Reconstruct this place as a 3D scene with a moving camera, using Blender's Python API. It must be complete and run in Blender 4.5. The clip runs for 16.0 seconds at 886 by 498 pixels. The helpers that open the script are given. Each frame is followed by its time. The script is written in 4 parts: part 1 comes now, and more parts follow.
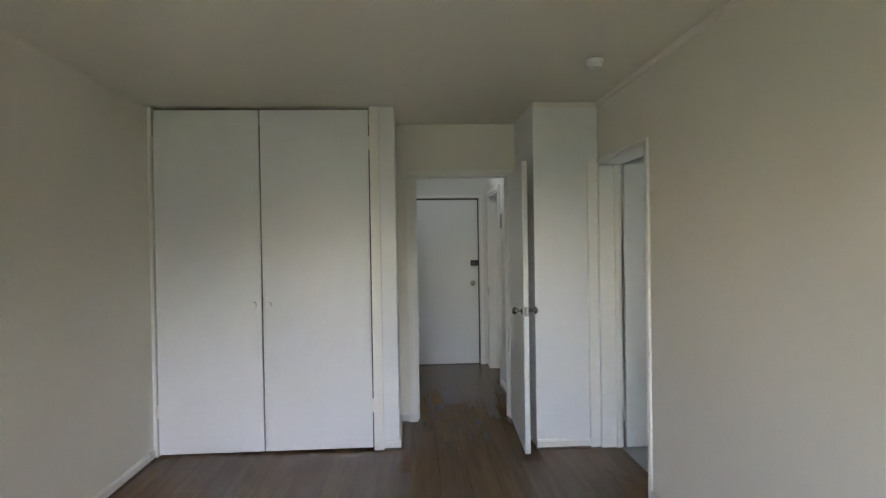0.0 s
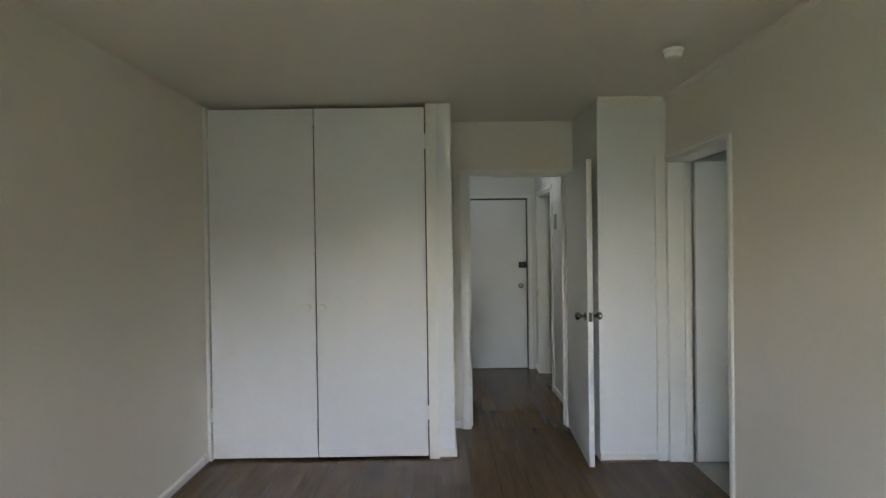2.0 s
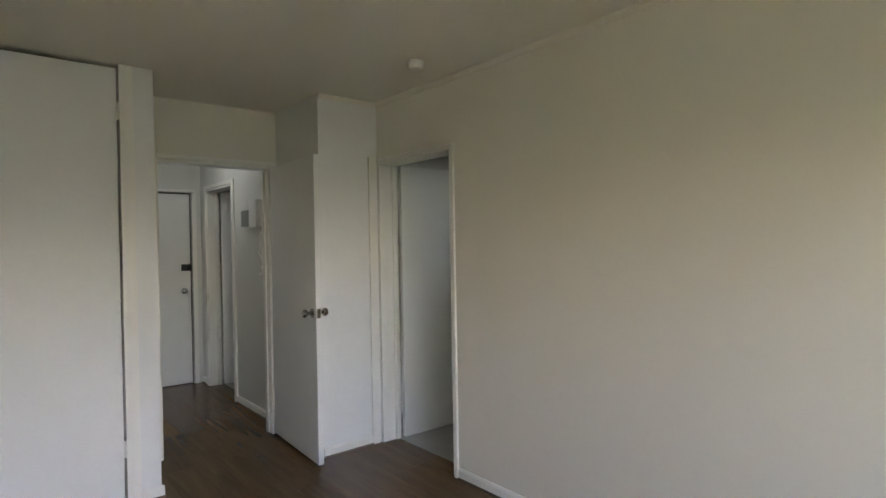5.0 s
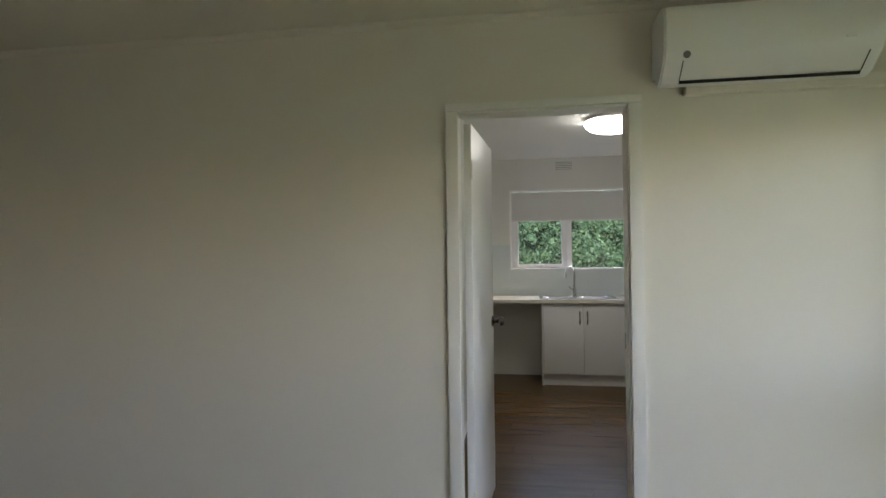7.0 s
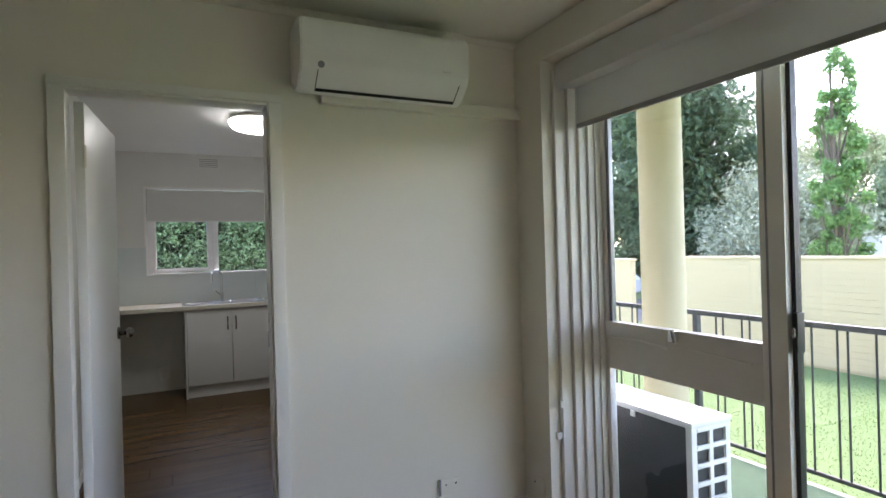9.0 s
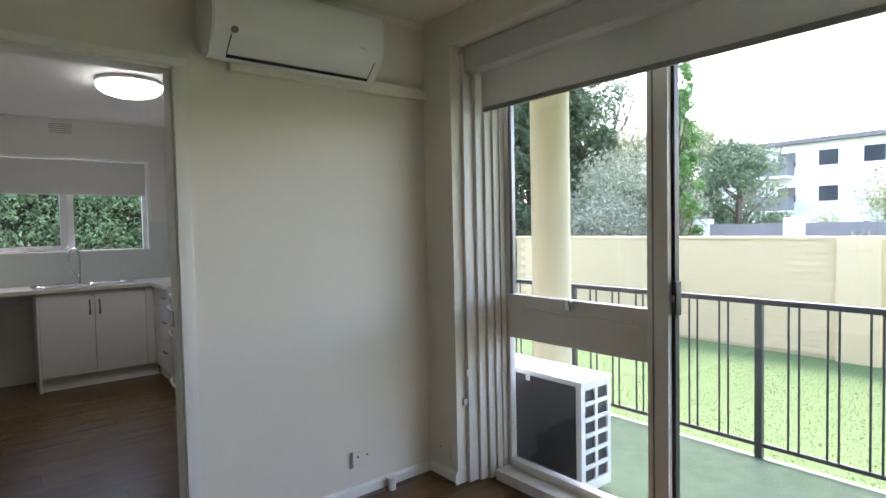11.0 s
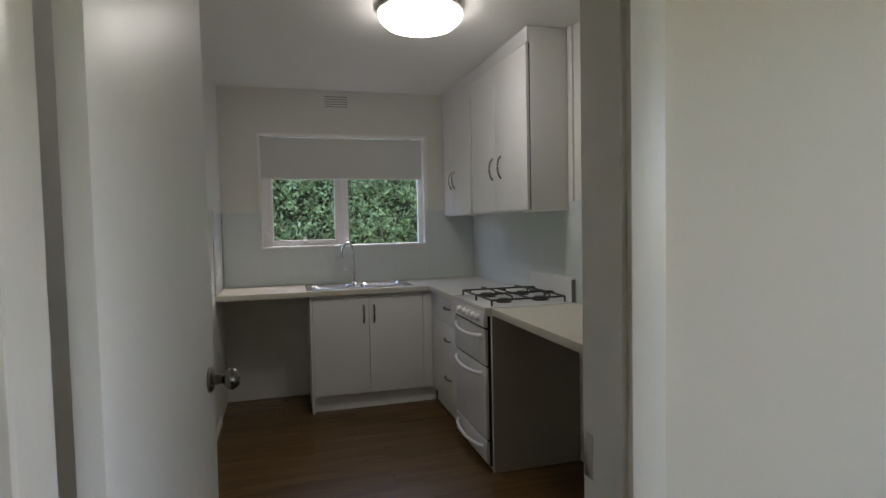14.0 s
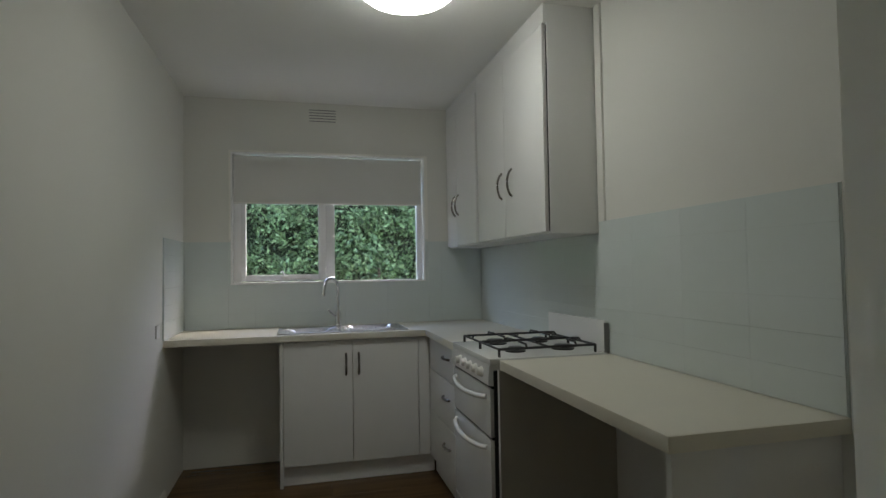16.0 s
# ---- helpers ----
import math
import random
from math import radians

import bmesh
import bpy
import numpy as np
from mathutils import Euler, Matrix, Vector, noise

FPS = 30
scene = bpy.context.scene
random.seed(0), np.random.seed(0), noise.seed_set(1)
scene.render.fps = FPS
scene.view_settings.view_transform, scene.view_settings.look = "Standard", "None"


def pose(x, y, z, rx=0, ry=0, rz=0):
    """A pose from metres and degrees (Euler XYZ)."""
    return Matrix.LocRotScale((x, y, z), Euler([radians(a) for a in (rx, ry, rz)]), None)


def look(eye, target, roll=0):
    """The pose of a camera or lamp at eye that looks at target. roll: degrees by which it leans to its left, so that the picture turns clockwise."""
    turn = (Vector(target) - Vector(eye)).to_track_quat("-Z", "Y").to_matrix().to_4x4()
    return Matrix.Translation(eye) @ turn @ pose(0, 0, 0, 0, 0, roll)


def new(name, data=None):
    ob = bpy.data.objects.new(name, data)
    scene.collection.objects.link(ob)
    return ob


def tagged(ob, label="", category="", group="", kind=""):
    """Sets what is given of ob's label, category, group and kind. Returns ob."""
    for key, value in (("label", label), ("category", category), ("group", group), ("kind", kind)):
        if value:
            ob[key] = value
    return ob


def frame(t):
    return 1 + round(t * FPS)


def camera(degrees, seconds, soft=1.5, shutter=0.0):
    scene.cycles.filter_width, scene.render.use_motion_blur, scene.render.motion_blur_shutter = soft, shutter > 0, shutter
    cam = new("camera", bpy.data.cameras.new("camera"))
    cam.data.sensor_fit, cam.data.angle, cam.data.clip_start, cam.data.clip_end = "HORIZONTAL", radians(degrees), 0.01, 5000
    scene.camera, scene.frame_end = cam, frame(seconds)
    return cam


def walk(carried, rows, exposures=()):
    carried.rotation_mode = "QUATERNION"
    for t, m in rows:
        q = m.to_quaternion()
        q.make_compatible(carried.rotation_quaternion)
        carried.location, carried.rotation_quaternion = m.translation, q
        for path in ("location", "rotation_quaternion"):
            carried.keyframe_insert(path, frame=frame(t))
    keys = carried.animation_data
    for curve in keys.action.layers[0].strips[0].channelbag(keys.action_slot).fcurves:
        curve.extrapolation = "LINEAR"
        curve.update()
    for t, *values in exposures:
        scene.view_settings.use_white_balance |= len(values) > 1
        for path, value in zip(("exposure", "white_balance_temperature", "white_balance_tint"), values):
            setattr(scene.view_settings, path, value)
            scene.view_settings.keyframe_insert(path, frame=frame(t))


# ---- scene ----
cam = camera(77.0, 16.0)
PATH = [
    (0, (-0.165, -0.213, 1.476), (-0.048, 1.784, 1.455), -0.9),
    (0.5, (-0.173, -0.215, 1.476), (-0.106, 1.784, 1.459), -0.9),
    (1, (-0.176, -0.208, 1.482), (-0.149, 1.792, 1.464), -0.8),
    (1.5, (-0.21, -0.158, 1.47), (-0.208, 1.842, 1.452), -0.8),
    (2, (-0.337, -0.062, 1.488), (-0.335, 1.938, 1.47), -0.8),
    (2.5, (-0.474, 0.084, 1.467), (-0.356, 2.081, 1.451), -0.7),
    (3, (-0.539, 0.292, 1.44), (-0.348, 2.283, 1.422), -0.8),
    (3.2, (-0.549, 0.361, 1.45), (-0.328, 2.349, 1.433), -0.7),
    (5.3, (-1.132, 0.228, 1.433), (0.329, 1.595, 1.426), -0.6),
    (5.5, (-1.18, 0.125, 1.409), (0.394, 1.358, 1.415), -0.3),
    (6, (-1.247, 0.035, 1.402), (0.602, 0.798, 1.412), -0.3),
    (6.5, (-1.298, 0.067, 1.399), (0.651, 0.515, 1.412), -0.5),
    (7, (-1.308, 0.103, 1.402), (0.669, 0.409, 1.415), -0.7),
    (7.5, (-1.342, 0.108, 1.402), (0.645, 0.337, 1.415), -0.7),
    (8, (-1.383, 0.068, 1.403), (0.615, 0.16, 1.415), -0.7),
    (8.5, (-1.42, 0.025, 1.348), (0.548, -0.326, 1.37), -0.7),
    (9, (-1.318, 0.055, 1.378), (0.484, -0.814, 1.38), -1.6),
    (9.5, (-1.401, 0.214, 1.375), (0.271, -0.884, 1.373), -1.6),
    (9.7, (-1.45, 0.284, 1.37), (0.165, -0.895, 1.365), -1.6),
    (11.8, (-0.916, 0.267, 1.367), (0.631, -0.996, 1.273), -1.3),
    (12, (-0.796, 0.294, 1.372), (0.839, -0.854, 1.268), -1.5),
    (12.5, (-0.454, 0.331, 1.388), (1.328, -0.57, 1.283), -1.2),
    (13, (-0.158, 0.288, 1.422), (1.661, -0.535, 1.313), -1.1),
    (13.5, (0.263, 0.174, 1.387), (2.141, -0.507, 1.286), -1.5),
    (14, (0.5, 0.132, 1.369), (2.423, -0.41, 1.277), -1.2),
    (14.5, (0.703, 0.11, 1.377), (2.635, -0.403, 1.331), -1.1),
    (15, (0.853, 0.067, 1.347), (2.785, -0.446, 1.381), -1.1),
    (15.5, (1.032, -0.061, 1.296), (2.965, -0.568, 1.363), -0.9),
    (16, (1.144, -0.149, 1.281), (3.082, -0.64, 1.352), -0.9),
]
walk(cam, [(t, look(eye, target, roll)) for t, eye, target, roll in PATH], [
    (0.0, 4.48, 7050, 31), (3.0, 4.18, 7200, 28), (5.5, 4.42, 7450, 33), (6.5, 3.82, 7350, 28), (7.5, 3.66, 7350, 28), (9.0, 3.5, 6950, 30),
    (9.7, 3.55, 6900, 30), (12.0, 3.24, 7000, 31), (12.6, 3.1, 7350, 33), (13.5, 3.27, 7350, 32), (14.5, 3.16, 7200, 29), (16.0, 3.18, 7100, 22)])

# ---- world, sun, exposure ----
world = bpy.data.worlds.new("world")
scene.world = world
world.use_nodes = True
_wn = world.node_tree.nodes
_sky = _wn.new("ShaderNodeTexSky")
_sky.sky_type = "NISHITA"
_sky.sun_disc = False
_sky.sun_elevation = radians(48)
_sky.sun_rotation = radians(150)
_sky.air_density = 1.0
_sky.dust_density = 1.2
_sky.ozone_density = 1.0
_wn["Background"].inputs["Strength"].default_value = 0.15
world.node_tree.links.new(_sky.outputs["Color"], _wn["Background"].inputs["Color"])

sun_data = bpy.data.lights.new("sun", "SUN")
sun_data.energy, sun_data.angle, sun_data.color = 0.6, radians(18), (1.0, 0.96, 0.9)
sun = new("sun", sun_data)
sun.matrix_world = look((6, -12, 14), (2, -4, 0))

# ---- materials ----


def nodes_of(name):
    m = bpy.data.materials.new(name)
    m.use_nodes = True
    return m, m.node_tree.nodes, m.node_tree.links, m.node_tree.nodes["Principled BSDF"]


def surface(name, color, rough=0.5, metal=0.0, var=0.06, scale=3.0, fine=60.0, bump=0.05, dist=0.002, stretch=(1, 1, 1), rnd=0.0, coat=0.0, dark=None):
    """Paint, stone, plastic, metal: a base colour that drifts at two scales, with fine relief."""
    m, n, l, p = nodes_of(name)
    tc = n.new("ShaderNodeTexCoord")
    mp = n.new("ShaderNodeMapping")
    mp.inputs["Scale"].default_value = stretch
    l.new(tc.outputs["Object"], mp.inputs["Vector"])
    big, small = n.new("ShaderNodeTexNoise"), n.new("ShaderNodeTexNoise")
    big.inputs["Scale"].default_value, big.inputs["Detail"].default_value = scale, 4
    small.inputs["Scale"].default_value, small.inputs["Detail"].default_value = fine, 3
    for t in (big, small):
        l.new(mp.outputs["Vector"], t.inputs["Vector"])
    mix = n.new("ShaderNodeMix")
    mix.data_type = "RGBA"
    lo = dark or [c * (1 - var * 2) for c in color]
    hi = [min(1, c * (1 + var)) for c in color]
    mix.inputs["A"].default_value, mix.inputs["B"].default_value = (*lo, 1), (*hi, 1)
    add = n.new("ShaderNodeMath")
    add.operation = "MULTIPLY_ADD"
    l.new(big.outputs["Fac"], add.inputs[0])
    add.inputs[1].default_value = 0.75
    half = n.new("ShaderNodeMath")
    half.operation = "MULTIPLY"
    l.new(small.outputs["Fac"], half.inputs[0])
    half.inputs[1].default_value = 0.25
    l.new(half.outputs[0], add.inputs[2])
    last = add
    if rnd:
        oi = n.new("ShaderNodeObjectInfo")
        r = n.new("ShaderNodeMath")
        r.operation = "MULTIPLY_ADD"
        l.new(oi.outputs["Random"], r.inputs[0])
        r.inputs[1].default_value = rnd
        l.new(add.outputs[0], r.inputs[2])
        last = r
    l.new(last.outputs[0], mix.inputs["Factor"])
    l.new(mix.outputs["Result"], p.inputs["Base Color"])
    p.inputs["Metallic"].default_value = metal
    rr = n.new("ShaderNodeMapRange")
    rr.inputs["To Min"].default_value, rr.inputs["To Max"].default_value = max(0.02, rough - 0.08), min(1, rough + 0.08)
    l.new(big.outputs["Fac"], rr.inputs["Value"])
    l.new(rr.outputs["Result"], p.inputs["Roughness"])
    p.inputs["Coat Weight"].default_value = coat
    if bump:
        b = n.new("ShaderNodeBump")
        b.inputs["Strength"].default_value, b.inputs["Distance"].default_value = bump, dist
        l.new(small.outputs["Fac"], b.inputs["Height"])
        l.new(b.outputs["Normal"], p.inputs["Normal"])
    return m


def wood(name, pale, deep, along, rough=0.4):
    """Boards with grain along one axis; every board differs a little."""
    m, n, l, p = nodes_of(name)
    tc, oi = n.new("ShaderNodeTexCoord"), n.new("ShaderNodeObjectInfo")
    shift = n.new("ShaderNodeVectorMath")
    shift.operation = "MULTIPLY_ADD"
    comb = n.new("ShaderNodeCombineXYZ")
    for i in range(3):
        l.new(oi.outputs["Random"], comb.inputs[i])
    l.new(comb.outputs[0], shift.inputs[0])
    shift.inputs[1].default_value = (17, 29, 7)
    l.new(tc.outputs["Object"], shift.inputs[2])
    mp = n.new("ShaderNodeMapping")
    s = [16.0, 16.0, 16.0]
    s[along] = 1.1
    mp.inputs["Scale"].default_value = s
    l.new(shift.outputs[0], mp.inputs["Vector"])
    g, f = n.new("ShaderNodeTexNoise"), n.new("ShaderNodeTexNoise")
    g.inputs["Scale"].default_value, g.inputs["Detail"].default_value, g.inputs["Distortion"].default_value = 1.0, 6, 0.9
    f.inputs["Scale"].default_value, f.inputs["Detail"].default_value = 7.0, 3
    l.new(mp.outputs[0], g.inputs["Vector"])
    l.new(mp.outputs[0], f.inputs["Vector"])
    a = n.new("ShaderNodeMath")
    a.operation = "MULTIPLY_ADD"
    l.new(f.outputs["Fac"], a.inputs[0])
    a.inputs[1].default_value = 0.3
    l.new(g.outputs["Fac"], a.inputs[2])
    r = n.new("ShaderNodeMath")
    r.operation = "MULTIPLY_ADD"
    l.new(oi.outputs["Random"], r.inputs[0])
    r.inputs[1].default_value = 0.13
    l.new(a.outputs[0], r.inputs[2])
    ramp = n.new("ShaderNodeValToRGB")
    ramp.color_ramp.elements[0].position, ramp.color_ramp.elements[0].color = 0.35, (*deep, 1)
    ramp.color_ramp.elements[1].position, ramp.color_ramp.elements[1].color = 1.05, (*pale, 1)
    l.new(r.outputs[0], ramp.inputs[0])
    l.new(ramp.outputs[0], p.inputs["Base Color"])
    p.inputs["Roughness"].default_value = rough
    p.inputs["Specular IOR Level"].default_value = 0.3
    b = n.new("ShaderNodeBump")
    b.inputs["Strength"].default_value, b.inputs["Distance"].default_value = 0.12, 0.001
    l.new(f.outputs["Fac"], b.inputs["Height"])
    l.new(b.outputs[0], p.inputs["Normal"])
    return m


def pane_glass(name, rough=0.0):
    m, n, l, p = nodes_of(name)
    n.remove(p)
    fr, tr, gl, mx = n.new("ShaderNodeLayerWeight"), n.new("ShaderNodeBsdfTransparent"), n.new("ShaderNodeBsdfGlossy"), n.new("ShaderNodeMixShader")
    fr.inputs["Blend"].default_value = 0.5
    pw = n.new("ShaderNodeMath")
    pw.operation = "POWER"
    pw.inputs[1].default_value = 4.5
    l.new(fr.outputs["Facing"], pw.inputs[0])
    ad = n.new("ShaderNodeMath")
    ad.operation = "MULTIPLY_ADD"
    ad.inputs[1].default_value, ad.inputs[2].default_value = 0.9, 0.05
    l.new(pw.outputs[0], ad.inputs[0])
    gl.inputs["Roughness"].default_value = rough
    tr.inputs["Color"].default_value = (0.93, 0.96, 0.95, 1)
    l.new(ad.outputs[0], mx.inputs[0])
    l.new(tr.outputs[0], mx.inputs[1])
    l.new(gl.outputs[0], mx.inputs[2])
    l.new(mx.outputs[0], n["Material Output"].inputs["Surface"])
    return m


def glow(name, color, strength):
    m, n, l, p = nodes_of(name)
    p.inputs["Base Color"].default_value = (0.85, 0.85, 0.85, 1)
    p.inputs["Emission Color"].default_value = (*color, 1)
    p.inputs["Emission Strength"].default_value = strength
    return m


def leafy(name, lo, hi, rough=0.5, trans=0.25):
    m, n, l, p = nodes_of(name)
    ge, ramp = n.new("ShaderNodeNewGeometry"), n.new("ShaderNodeValToRGB")
    ramp.color_ramp.elements[0].color, ramp.color_ramp.elements[1].color = (*lo, 1), (*hi, 1)
    l.new(ge.outputs["Random Per Island"], ramp.inputs[0])
    l.new(ramp.outputs[0], p.inputs["Base Color"])
    p.inputs["Roughness"].default_value = rough
    tl, mx = n.new("ShaderNodeBsdfTranslucent"), n.new("ShaderNodeMixShader")
    l.new(ramp.outputs[0], tl.inputs["Color"])
    mx.inputs[0].default_value = trans
    l.new(p.outputs[0], mx.inputs[1])
    l.new(tl.outputs[0], mx.inputs[2])
    l.new(mx.outputs[0], n["Material Output"].inputs["Surface"])
    return m


M_WALL = surface("wall_paint", (0.80, 0.755, 0.66), 0.62, var=0.025, scale=1.4, fine=120, bump=0.08, dist=0.0015)
M_CEIL = surface("ceiling_paint", (0.79, 0.755, 0.655), 0.75, var=0.03, scale=1.1, fine=90, bump=0.06)
M_KWALL = surface("kitchen_wall_paint", (0.72, 0.715, 0.67), 0.6, var=0.03, scale=1.6, fine=120, bump=0.08, dist=0.0015)
M_KCEIL = surface("kitchen_ceiling_paint", (0.86, 0.86, 0.83), 0.7, var=0.03, scale=1.2, fine=90, bump=0.06)
M_UPVC = surface("white_window_paint", (0.90, 0.90, 0.90), 0.25, var=0.02, scale=5, fine=60, bump=0.04)
M_TRIM = surface("gloss_trim_paint", (0.84, 0.82, 0.765), 0.3, var=0.03, scale=5, fine=40, bump=0.06, stretch=(1, 1, 0.3))
M_DOOR = surface("door_paint", (0.80, 0.80, 0.78), 0.34, var=0.025, scale=2.2, fine=35, bump=0.06, stretch=(1, 1, 0.25))
M_FLOOR = wood("oak_vinyl_floor", (0.160, 0.088, 0.034), (0.076, 0.040, 0.015), 1, 0.27)
M_BEAD = surface("brown_bead", (0.13, 0.075, 0.04), 0.5, var=0.1, scale=6)
M_JOINT = surface("floor_joint", (0.035, 0.022, 0.014), 0.8)
M_TILE = surface("bathroom_floor_tile", (0.42, 0.40, 0.36), 0.4, var=0.12, scale=8, fine=60)
M_WHITE = surface("white_laminate", (0.78, 0.78, 0.77), 0.35, var=0.02, scale=3, fine=50, bump=0.03)
M_CARC = surface("beige_carcass_board", (0.42, 0.39, 0.33), 0.5, var=0.04, scale=2, fine=50, bump=0.04)
M_BENCH = surface("cream_stone_benchtop", (0.72, 0.68, 0.58), 0.32, var=0.05, scale=9, fine=160, bump=0.02)
M_SPLASH = surface("pale_green_glazed_tile", (0.64, 0.70, 0.69), 0.09, var=0.03, scale=4, fine=20, bump=0.04, dist=0.001, rnd=0.1)
M_GROUT = surface("pale_grout", (0.64, 0.70, 0.68), 0.7)
M_STEEL = surface("stainless_steel", (0.62, 0.62, 0.62), 0.22, metal=1, var=0.05, scale=4, fine=90, bump=0.03, stretch=(1, 12, 1))
M_NICKEL = surface("satin_nickel", (0.26, 0.245, 0.225), 0.24, metal=1, var=0.06, scale=20, fine=120, bump=0.02)
M_CHROME = surface("chrome", (0.75, 0.76, 0.77), 0.07, metal=1, var=0.02, bump=0)
M_BLACK = surface("black_enamel_iron", (0.02, 0.02, 0.021), 0.42, var=0.2, scale=30, fine=200, bump=0.1)
M_ENAMEL = surface("white_enamel", (0.80, 0.80, 0.79), 0.2, var=0.02, scale=4, bump=0.02)
M_PLASTIC = surface("white_plastic", (0.80, 0.79, 0.76), 0.38, var=0.02, scale=6, bump=0.02)
M_GREY = surface("grey_plastic", (0.22, 0.22, 0.22), 0.45, var=0.06, scale=10)
# near-black colour standing in for the shade inside gaps and recesses
M_SHADE = surface("gap_shade", (0.015, 0.014, 0.013), 0.8)
M_BLIND = surface("blind_fabric", (0.66, 0.655, 0.63), 0.85, var=0.03, scale=2, fine=420, bump=0.15, dist=0.0006)
M_CLOTH = leafy("blind_cloth", (0.66, 0.65, 0.62), (0.66, 0.65, 0.62), 0.85, 0.3)
M_BLINDBAR = surface("blind_bar", (0.30, 0.29, 0.28), 0.5)
M_ALU = surface("painted_window_frame", (0.79, 0.76, 0.71), 0.36, var=0.04, scale=5, fine=60, bump=0.05)
M_SASHGREY = surface("grey_aluminium", (0.30, 0.30, 0.31), 0.38, metal=0.6, var=0.06)
M_GLASS = pane_glass("window_glass")
M_LAMP = glow("lamp_diffuser", (0.86, 1.0, 0.95), 1.4)
M_CREAM = surface("cream_render", (0.56, 0.50, 0.33), 0.7, var=0.06, scale=2, fine=90, bump=0.15, dist=0.003)
M_BRICK = surface("cream_painted_brick", (0.70, 0.55, 0.33), 0.75, var=0.07, scale=4, fine=60, bump=0.3, dist=0.004, rnd=0.25)
M_MORTAR = surface("painted_mortar", (0.56, 0.43, 0.25), 0.85)
M_RAIL = surface("charcoal_rail_paint", (0.045, 0.05, 0.055), 0.45, var=0.1, scale=20)
M_TURF = surface("green_turf", (0.095, 0.165, 0.10), 0.95, var=0.25, scale=14, fine=260, bump=0.6, dist=0.01)
M_GRASS = surface("lawn_soil", (0.135, 0.21, 0.07), 0.95, var=0.16, scale=1.2, fine=60, bump=0.25, dist=0.01)
M_BLADE = leafy("grass_blade", (0.13, 0.205, 0.07), (0.17, 0.25, 0.095), 0.6, 0.5)
M_CONC = surface("concrete", (0.42, 0.40, 0.34), 0.85, var=0.12, scale=5, fine=80, bump=0.25)
M_ROAD = surface("asphalt", (0.10, 0.10, 0.11), 0.9, var=0.15, scale=3, fine=120, bump=0.3)
M_COIL = surface("dark_coil_fins", (0.055, 0.058, 0.062), 0.55, metal=0.3, var=0.1, scale=3, fine=20, bump=0.3, stretch=(12, 12, 1))
M_BARK = surface("bark", (0.16, 0.125, 0.095), 0.9, var=0.25, scale=6, fine=40, bump=0.6, dist=0.02, stretch=(1, 1, 0.3))
M_LEAF_HEDGE = leafy("hedge_leaf", (0.02, 0.06, 0.018), (0.42, 0.65, 0.34), 0.3, 0.2)
# dark green that colours in the shade deep inside the hedge
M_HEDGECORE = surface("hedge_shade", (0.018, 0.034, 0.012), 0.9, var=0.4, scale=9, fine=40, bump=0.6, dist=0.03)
M_LEAF_DARK = leafy("dark_leaf", (0.03, 0.07, 0.035), (0.12, 0.19, 0.09))
M_LEAF_MID = leafy("mid_leaf", (0.08, 0.14, 0.07), (0.25, 0.34, 0.20))
M_LEAF_IVY = leafy("ivy_leaf", (0.08, 0.20, 0.06), (0.22, 0.40, 0.13))
M_LEAF_GREY = leafy("grey_green_leaf", (0.17, 0.21, 0.14), (0.40, 0.45, 0.33))
M_LEAF_OLIVE = leafy("olive_leaf", (0.22, 0.26, 0.13), (0.48, 0.52, 0.30))
M_HOUSE = surface("white_weatherboard", (0.78, 0.78, 0.76), 0.7, var=0.05)
M_ROOF = surface("grey_roof", (0.20, 0.19, 0.19), 0.8, var=0.12)
M_PANE = surface("far_dark_pane", (0.05, 0.06, 0.07), 0.08, bump=0)
M_CARPAINT = surface("white_car_paint", (0.75, 0.76, 0.78), 0.25, coat=0.5, bump=0)

# ---- builders ----


def add_box(bm, x0, x1, y0, y1, z0, z1, bevel=0.0, seg=2):
    t = bmesh.new()
    bmesh.ops.create_cube(t, size=1, matrix=Matrix.LocRotScale(((x0 + x1) / 2, (y0 + y1) / 2, (z0 + z1) / 2), None, (abs(x1 - x0), abs(y1 - y0), abs(z1 - z0))))
    if bevel:
        bmesh.ops.bevel(t, geom=t.edges[:], offset=bevel, segments=seg, profile=0.7, affect="EDGES")
    merge(bm, t)


def merge(bm, t, m=None):
    if m is not None:
        bmesh.ops.transform(t, matrix=m, verts=t.verts)
    me = bpy.data.meshes.new("scratch")
    t.to_mesh(me)
    t.free()
    bm.from_mesh(me)
    bpy.data.meshes.remove(me)


def boxes(*rows, bevel=0.0):
    bm = bmesh.new()
    for r in rows:
        add_box(bm, *r, bevel=bevel)
    return bm


def add_cyl(bm, a, b, r0, r1=None, seg=16, caps=True):
    a, b = Vector(a), Vector(b)
    t = bmesh.new()
    bmesh.ops.create_cone(t, cap_ends=caps, segments=seg, radius1=r0, radius2=r0 if r1 is None else r1, depth=(b - a).length)
    rot = (b - a).to_track_quat("Z", "Y").to_matrix().to_4x4()
    merge(bm, t, Matrix.Translation((a + b) / 2) @ rot)


def cyl(a, b, r0, r1=None, seg=16):
    bm = bmesh.new()
    add_cyl(bm, a, b, r0, r1, seg)
    return bm


